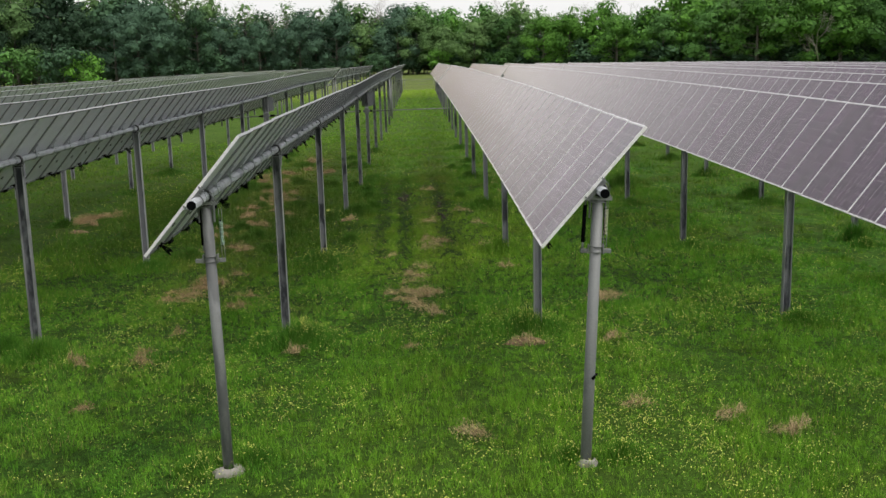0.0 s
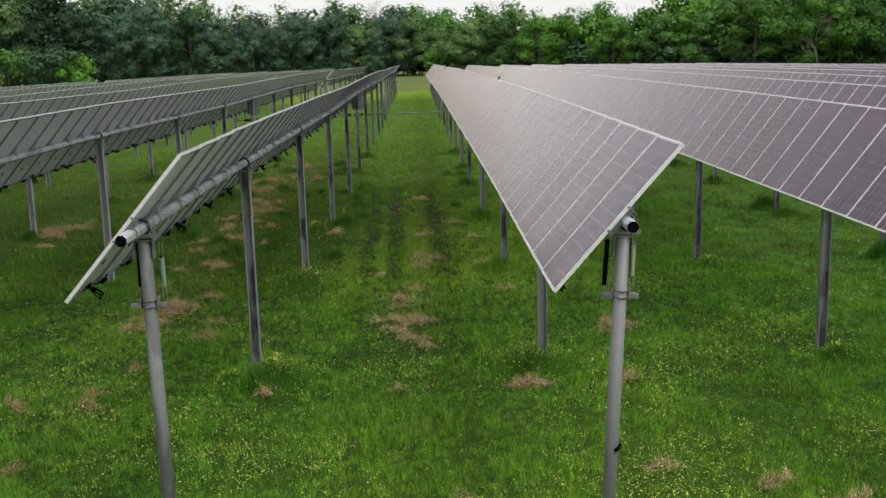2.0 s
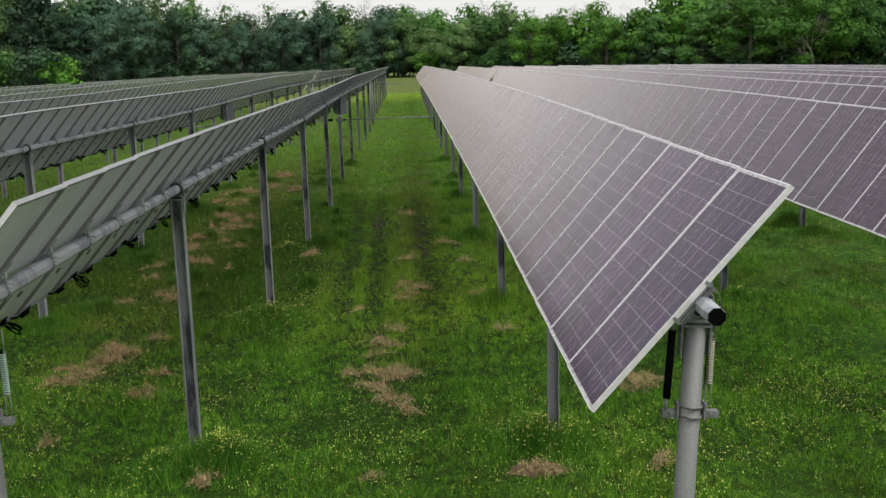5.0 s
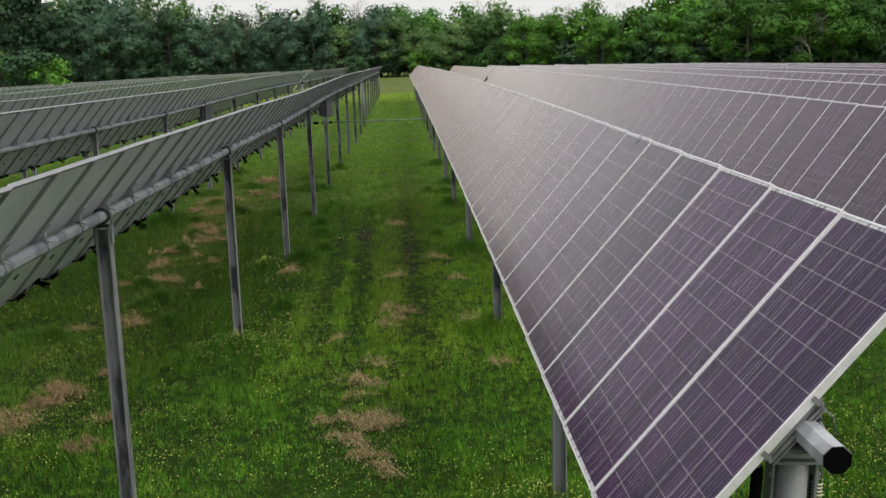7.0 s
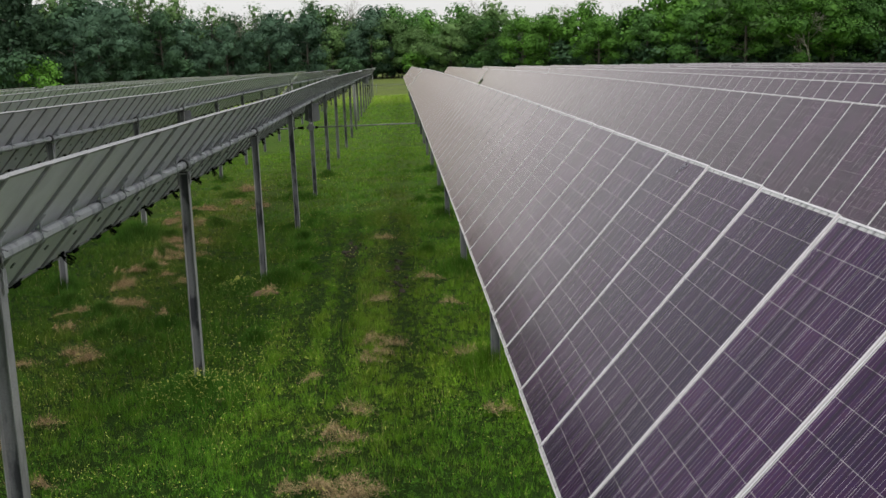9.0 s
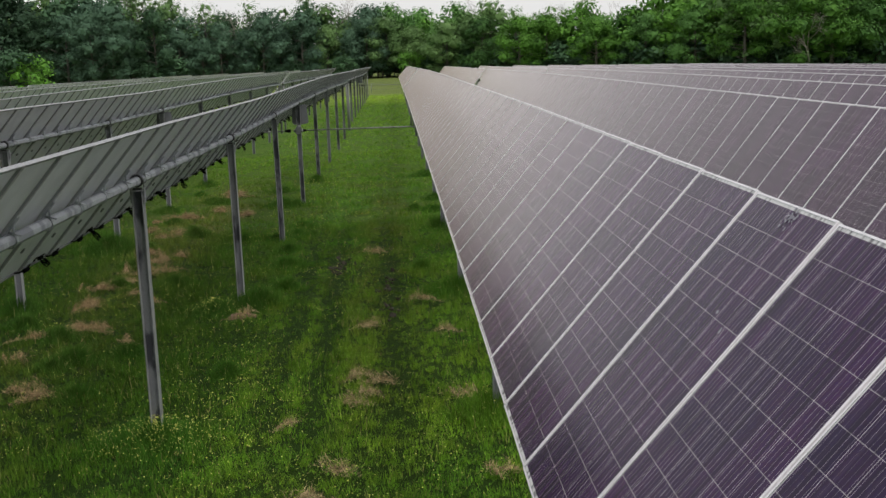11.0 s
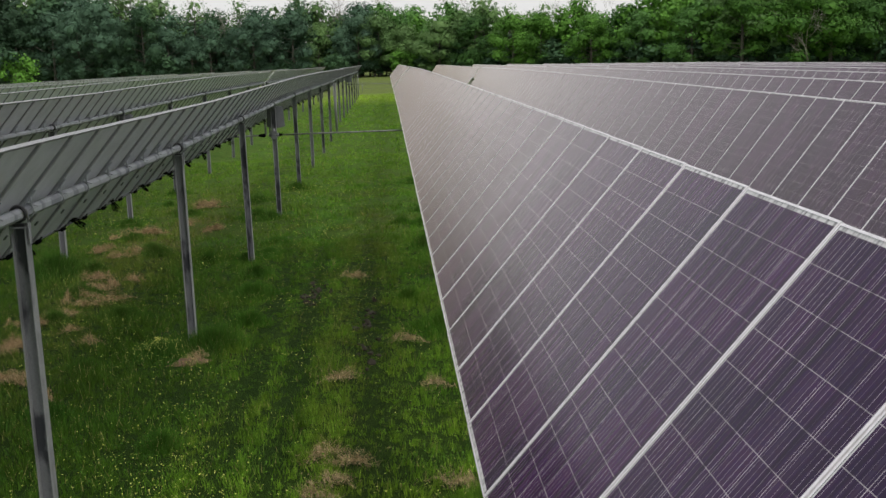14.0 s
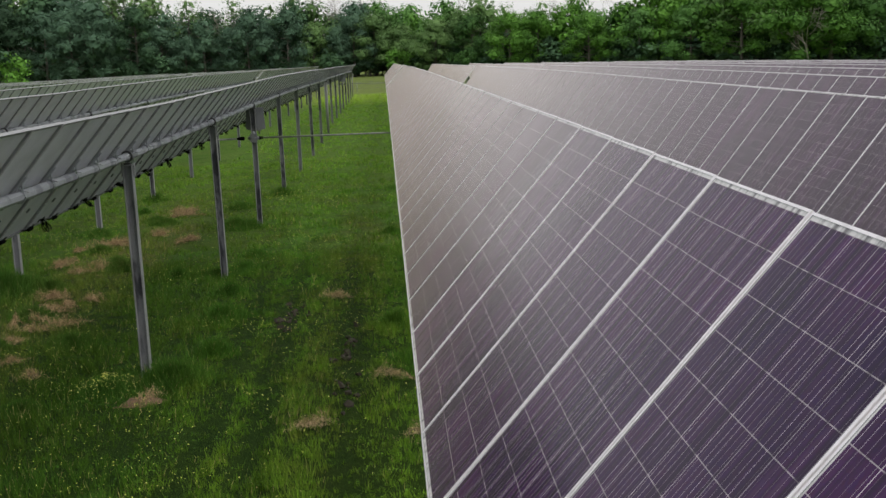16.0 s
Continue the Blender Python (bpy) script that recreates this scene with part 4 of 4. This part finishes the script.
def meadow_grass():
    """Grass in small clumps, thinner and coarser with distance from the array's end."""
    nr = np.random.RandomState(3)
    for (y0, y1, x0, x1, clumps, each, ln, wd) in ((-4, 14, -13, 9, 80, 16, 0.120, 0.0085), (14, 34, -14, 7, 84, 14, 0.15, 0.0092), (34, 60, -14, 4, 22, 9, 0.13, 0.021), (60, 150, -9, 4, 4, 8, 0.16, 0.04),
                                                   (14, 34, -24, -14, 14, 9, 0.13, 0.02), (14, 34, 7, 18, 16, 9, 0.13, 0.02), (34, 60, -34, -14, 10, 7, 0.14, 0.03), (34, 60, 4, 27, 6, 7, 0.14, 0.03)):
        n = int((y1 - y0) * (x1 - x0) * clumps)
        cx, cy = nr.uniform(x0, x1, n), nr.uniform(y0, y1, n)
        lush = np.array([noise.noise(Vector((a * 0.55, b * 0.55, 9.0))) + 0.5 * noise.noise(Vector((a * 2.3, b * 2.3, 5.0))) for a, b in zip(cx, cy)])
        keep = nr.rand(n) < (0.75 + 0.5 * lush) * (1 - 0.62 * wear(cx, cy))
        cx, cy, lush = cx[keep], cy[keep], lush[keep]
        cz = zfield(cx, cy)
        tall = np.clip((1 + 0.8 * lush) * nr.lognormal(0, 0.28, len(cx)), 0.35, 2.4) * (1 - 0.5 * wear(cx, cy))
        i = np.repeat(np.arange(len(cx)), each)
        spread = 0.035 + 0.4 / max(6, clumps)
        x, y = cx[i] + nr.normal(size=len(i)) * spread, cy[i] + nr.normal(size=len(i)) * spread
        blades("meadow_grass", x, y, cz[i], ln * tall[i], wd, 0.5, nr, GRASS, "short green meadow grass blades", "grass")


meadow_grass()


def round_leaves(name, x, y, z, size, nr, mat, label, category):
    """Small five-cornered discs, lying roughly level."""
    n = len(x)
    s = size * nr.uniform(0.6, 1.3, n)
    nrm = nr.normal(size=(n, 3)) * 0.5 + np.array((0, 0, 1.0))
    nrm /= np.linalg.norm(nrm, axis=1)[:, None]
    u = np.cross(nrm, np.array((1.0, 0.3, 0.0)))
    u /= np.linalg.norm(u, axis=1)[:, None]
    v = np.cross(nrm, u)
    c = np.stack([x, y, z], 1)
    q = [c + (u * math.cos(t) + v * math.sin(t)) * s[:, None] for t in (2 * math.pi * i / 5 for i in range(5))]
    me = sheet_mesh(name, np.stack(q, 1).reshape(-1, 3), 5)
    me.materials.append(mat)
    return tagged(new(name, me), label, category, kind="stuff")


def flower_heads(x, y, z, size, nr):
    return round_leaves("buttercups", x, y, z, size, nr, PETAL, "small yellow buttercup flowers scattered in the grass", "flowers")


def herb_leaves():
    """Small round leaves of clover and buttercup between the blades, in drifts."""
    nr = np.random.RandomState(18)
    for y0, y1, x0, x1, n, size in ((-4, 14, -12, 8, 170000, 0.011), (14, 34, -13, 4, 50000, 0.014)):
        x, y = nr.uniform(x0, x1, n), nr.uniform(y0, y1, n)
        drift = np.array([noise.noise(Vector((a * 0.7, b * 0.7, 13.0))) + 0.8 * noise.noise(Vector((a * 2.6, b * 2.6, 16.0))) for a, b in zip(x, y)])
        keep = nr.rand(n) < np.clip(0.35 + 1.5 * drift, 0.02, 1) * (1 - 0.6 * wear(x, y))
        x, y, drift = x[keep], y[keep], drift[keep]
        z = zfield(x, y) + np.clip(0.09 + 0.09 * drift, 0.05, 0.2) * nr.uniform(0.6, 1.15, len(x)) * (1.0 if y0 < 14 else 1.3)
        round_leaves("herb_leaves", x, y, z, size, nr, HERB, "small round green clover and buttercup leaves", "herbs")


def meadow_flowers():
    nr = np.random.RandomState(8)
    n = 640000
    x, y = nr.uniform(-15, 11, n), -6 + 53 * nr.rand(n) ** 1.5
    dens = np.array([noise.noise(Vector((a * 0.33, b * 0.33, 3.0))) + 0.7 * noise.noise(Vector((a * 1.6, b * 1.6, 6.0))) for a, b in zip(x, y)])
    keep = nr.rand(n) < np.clip(0.15 + 0.8 * dens, 0.03, 1) * np.clip(1.25 - y / 21, 0.28, 1) * np.clip((y + 6) / 4, 0, 1)
    x, y = x[keep], y[keep]
    flower_heads(x, y, zfield(x, y) + nr.uniform(0.12, 0.22, len(x)), 0.0072, nr)


herb_leaves()
meadow_flowers()


def tuft(x, y, size, tall, flowers, seed, label="tall rank grass tuft round a steel post"):
    """Rank grass left by the mower round a post, some of it in flower."""
    nr = np.random.RandomState(seed)
    n = int(4600 * size)
    r, a = size * 0.36 * np.minimum(1.9, np.abs(nr.normal(size=n))), nr.uniform(0, 2 * np.pi, n)
    r *= 1 + 0.35 * np.sin(3 * a + seed) + 0.2 * np.sin(5 * a + 2 * seed)
    px, py = x + r * np.cos(a) * 1.25, y + r * np.sin(a)
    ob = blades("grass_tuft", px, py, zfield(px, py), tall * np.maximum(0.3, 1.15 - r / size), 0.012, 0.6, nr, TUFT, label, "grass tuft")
    if flowers:
        m = int(flowers * 2.6)
        r, a = size * 0.5 * np.abs(nr.normal(size=m)) * 0.75, nr.uniform(0, 2 * np.pi, m)
        px, py = x + r * np.cos(a) * 1.25, y + r * np.sin(a)
        flower_heads(px, py, zfield(px, py) + np.maximum(0.1, tall * (1.15 - r / size)) * nr.uniform(0.5, 1.08, m), 0.0078, nr)
    return ob


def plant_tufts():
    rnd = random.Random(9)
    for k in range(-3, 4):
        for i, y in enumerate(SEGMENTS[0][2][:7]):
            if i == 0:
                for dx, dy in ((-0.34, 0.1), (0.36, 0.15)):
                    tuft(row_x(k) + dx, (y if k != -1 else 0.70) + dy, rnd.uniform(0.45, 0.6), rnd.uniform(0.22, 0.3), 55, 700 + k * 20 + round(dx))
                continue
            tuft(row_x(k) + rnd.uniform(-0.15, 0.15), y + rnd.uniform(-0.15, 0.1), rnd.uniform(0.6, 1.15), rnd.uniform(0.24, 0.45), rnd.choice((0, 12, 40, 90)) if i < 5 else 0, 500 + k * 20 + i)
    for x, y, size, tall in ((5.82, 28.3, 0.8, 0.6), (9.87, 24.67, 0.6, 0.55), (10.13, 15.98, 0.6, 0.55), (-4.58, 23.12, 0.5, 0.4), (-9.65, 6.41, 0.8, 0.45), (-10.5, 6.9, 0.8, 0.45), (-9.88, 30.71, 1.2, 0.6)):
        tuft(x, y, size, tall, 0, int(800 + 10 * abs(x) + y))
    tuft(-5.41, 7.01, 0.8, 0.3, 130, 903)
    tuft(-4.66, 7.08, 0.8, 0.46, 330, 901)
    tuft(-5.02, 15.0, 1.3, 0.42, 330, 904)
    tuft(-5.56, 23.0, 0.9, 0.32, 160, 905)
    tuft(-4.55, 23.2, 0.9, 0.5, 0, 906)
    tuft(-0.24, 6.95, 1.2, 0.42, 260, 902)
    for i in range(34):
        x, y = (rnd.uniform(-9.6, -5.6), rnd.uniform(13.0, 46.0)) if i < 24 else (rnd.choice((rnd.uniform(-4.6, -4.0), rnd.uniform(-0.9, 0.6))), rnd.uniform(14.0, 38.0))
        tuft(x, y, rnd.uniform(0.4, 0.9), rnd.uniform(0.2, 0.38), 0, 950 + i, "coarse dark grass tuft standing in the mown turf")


plant_tufts()


def straw_patch(x, y, sx, sy, seed):
    """Dry clippings left by the mower: matted windrows that wind over the turf, with loose strands round them."""
    nr = np.random.RandomState(seed)
    px, py, pz, way = [], [], [], []
    for r in range(max(1, int(round(sy / 0.34)))):
        cx, cy = nr.uniform(-0.25, 0.25) * sx, nr.uniform(-0.5, 0.5) * sy
        reach, head, bend, curl = nr.uniform(0.5, 1.05) * sx, nr.uniform(-1.1, 1.1), nr.uniform(-1.5, 1.5), nr.uniform(0, 6.28)
        for lump in range(int(reach / 0.10) + 2):
            s = nr.uniform(-0.5, 0.5)
            lie = head + bend * s + nr.normal() * 0.35
            long, fat = nr.uniform(0.06, 0.16), nr.uniform(0.016, 0.045)
            m = int(nr.uniform(60, 190))
            u, v = nr.normal(size=m) * long, nr.normal(size=m) * fat
            wave = 0.13 * reach * math.sin(6 * s + curl) + nr.normal() * 0.05
            px.append(cx + reach * s * math.cos(head) - wave * math.sin(head) + u * math.cos(lie) - v * math.sin(lie))
            py.append(cy + reach * s * math.sin(head) + wave * math.cos(head) + 0.5 * bend * reach * s * s + u * math.sin(lie) + v * math.cos(lie))
            pz.append(0.05 + nr.uniform(0.05, 0.24) * np.exp(-(u / long) ** 2 / 2 - (v / fat) ** 2 / 2) * nr.uniform(0.3, 1.05, m))
            way.append(lie + nr.normal(size=m) * 0.45 + np.pi * (nr.rand(m) < 0.5))
    n = int(150 * sx * sy) + 8
    px.append(nr.normal(size=n) * 0.42 * sx), py.append(nr.normal(size=n) * 0.45 * sy)
    pz.append(nr.uniform(0.06, 0.12, n)), way.append(nr.uniform(0, 6.28, n))
    px, py, pz, way = x + np.concatenate(px), y + np.concatenate(py), np.concatenate(pz), np.concatenate(way)
    return blades("straw_patch", px, py, zfield(px, py) + pz, np.full(len(px), 0.10), 0.0075, 1.5, nr, STRAW if x > -6 else OLD_STRAW, f"matted windrow of dry {'tan' if x > -6 else 'brown'} grass clippings on the turf", "straw", way)


STRAW_SPOTS = (
    (-2.62, 10.7, 0.9, 0.5), (-2.15, 10.75, 0.5, 0.4), (-2.05, 10.1, 0.35, 0.6), (-2.5, 9.75, 0.9, 0.45), (-2.35, 9.2, 0.6, 0.4), (-2.2, 8.5, 0.6, 0.35),
    (-2.66, 11.6, 0.3, 0.25), (-2.27, 12.1, 0.4, 0.3), (-2.18, 13.3, 0.5, 0.3), (-2.67, 12.6, 0.25, 0.3), (-1.83, 17.2, 0.7, 0.5), (-2.2, 17.5, 0.45, 0.3),
    (-2.03, 16.6, 0.4, 0.3), (-2.2, 16.0, 0.4, 0.3), (-2.06, 20.7, 0.6, 0.4), (-0.5, 19.8, 0.3, 0.5), (-0.6, 16.3, 0.5, 0.5), (-1.9, 28.5, 0.7, 0.5),
    (-7.55, 5.95, 0.5, 0.4), (-8.94, 6.14, 0.6, 0.5), (-7.7, 12.6, 0.8, 1.2), (-8.2, 11.4, 0.9, 0.9), (-6.44, 11.5, 0.5, 0.5), (-6.52, 10.5, 0.4, 0.7),
    (-7.7, 17.7, 0.9, 0.7), (-8.6, 19.8, 0.5, 0.4), (-8.8, 21.3, 0.8, 0.5), (-8.0, 21.5, 0.8, 0.7), (-7.65, 22.0, 0.6, 0.5), (-8.45, 23.7, 0.6, 0.9),
    (-8.75, 25.6, 0.9, 0.6), (-8.1, 27.3, 1.3, 0.8), (-8.0, 28.7, 0.9, 0.7), (-7.7, 29.8, 0.5, 0.6), (-8.6, 29.9, 0.7, 0.6), (-8.6, 33.2, 1.0, 1.1),
    (-9.5, 33.8, 0.8, 0.9), (-8.9, 36.6, 1.6, 1.1), (-6.7, 36.9, 0.6, 0.9), (-8.0, 38.2, 1.0, 1.0), (-8.0, 42.6, 1.3, 1.6),
    (-14.3, 24.3, 2.0, 1.6), (1.38, 6.05, 0.5, 0.4), (2.35, 1.57, 0.6, 0.4), (3.2, 1.04, 1.0, 0.5), (0.91, 2.21, 0.4, 0.3), (1.69, 9.51, 0.9, 1.1), (-1.6, 1.07, 0.4, 0.3),
    (-4.87, 22.45, 0.5, 0.3), (-0.35, 6.0, 0.6, 0.3), (-4.67, 6.5, 0.3, 0.25))
for i, (x, y, sx, sy) in enumerate(STRAW_SPOTS):
    straw_patch(x, y, sx, sy, 40 + i)


def soil_clods():
    """Dark clods thrown up where wheels have broken the turf."""
    rnd = random.Random(31)
    bm = bmesh.new()
    for cx, cy, sx, sy, n in ((-2.93, 27.2, 0.14, 0.75, 34), (-1.68, 24.2, 0.15, 0.8, 22), (-1.62, 21.6, 0.12, 0.5, 8)):
        for _ in range(n):
            x, y = rnd.gauss(cx, sx), rnd.gauss(cy, sy)
            r = rnd.uniform(0.025, 0.075)
            lump = bmesh.ops.create_icosphere(bm, subdivisions=1, radius=r, matrix=pose(x, y, ground_z(x, y) + 0.01, 0, 0, rnd.uniform(0, 360)))["verts"]
            for v in lump:
                v.co += Vector((rnd.uniform(-0.4, 0.4) * r, rnd.uniform(-0.4, 0.4) * r, rnd.uniform(-0.4, 0.3) * r))
    tagged(new("soil_clods", mesh_of("soil_clods", bm, CLOD)), "dark broken clods of soil in a wheel track", "soil", kind="stuff")


soil_clods()


def straw_scatter():
    """Small wisps of clippings all over the mown aisles."""
    rnd = random.Random(23)
    for i in range(16):
        west = rnd.random() < 0.55
        straw_patch(rnd.uniform(-8.9, -6.6) if west else rnd.uniform(-3.4, 0.9), rnd.uniform(2.5, 33.0), rnd.uniform(0.16, 0.42), rnd.uniform(0.12, 0.3), 300 + i)


straw_scatter()


def earth_mound(x, y, size, seed):
    """A low crumbled heap of bare soil beside a post."""
    rnd = random.Random(seed)
    bm = bmesh.new()
    rings = []
    for s, h in ((1.0, -0.08), (0.8, -0.01), (0.5, 0.06), (0.2, 0.09)):
        rings.append([bm.verts.new((s * size * 0.5 * 1.5 * math.cos(t) * rnd.uniform(0.6, 1.25), s * size * 0.35 * math.sin(t) * rnd.uniform(0.6, 1.25), h * rnd.uniform(0.7, 1.2) * min(1.4, size * 1.4)))
                      for t in (2 * math.pi * i / 18 for i in range(18))])
    for a, b in zip(rings, rings[1:]):
        skin(bm, a, b)
    bm.faces.new(rings[-1])
    ob = tagged(new("earth_mound", mesh_of("earth_mound", bm, EARTH)), "low mound of bare brown soil in the grass", "soil mound", "soil mounds")
    ob.matrix_basis = pose(x, y, ground_z(x, y))


for i, (x, y, s) in enumerate(((-0.35, 6.07, 0.8), (-4.67, 6.58, 0.35), (-4.67, 14.71, 0.4), (-4.87, 22.45, 0.75), (5.18, 6.95, 0.5), (-14.0, 21.88, 0.7), (-9.65, 6.2, 0.4))):
    earth_mound(x, y, s, 60 + i)
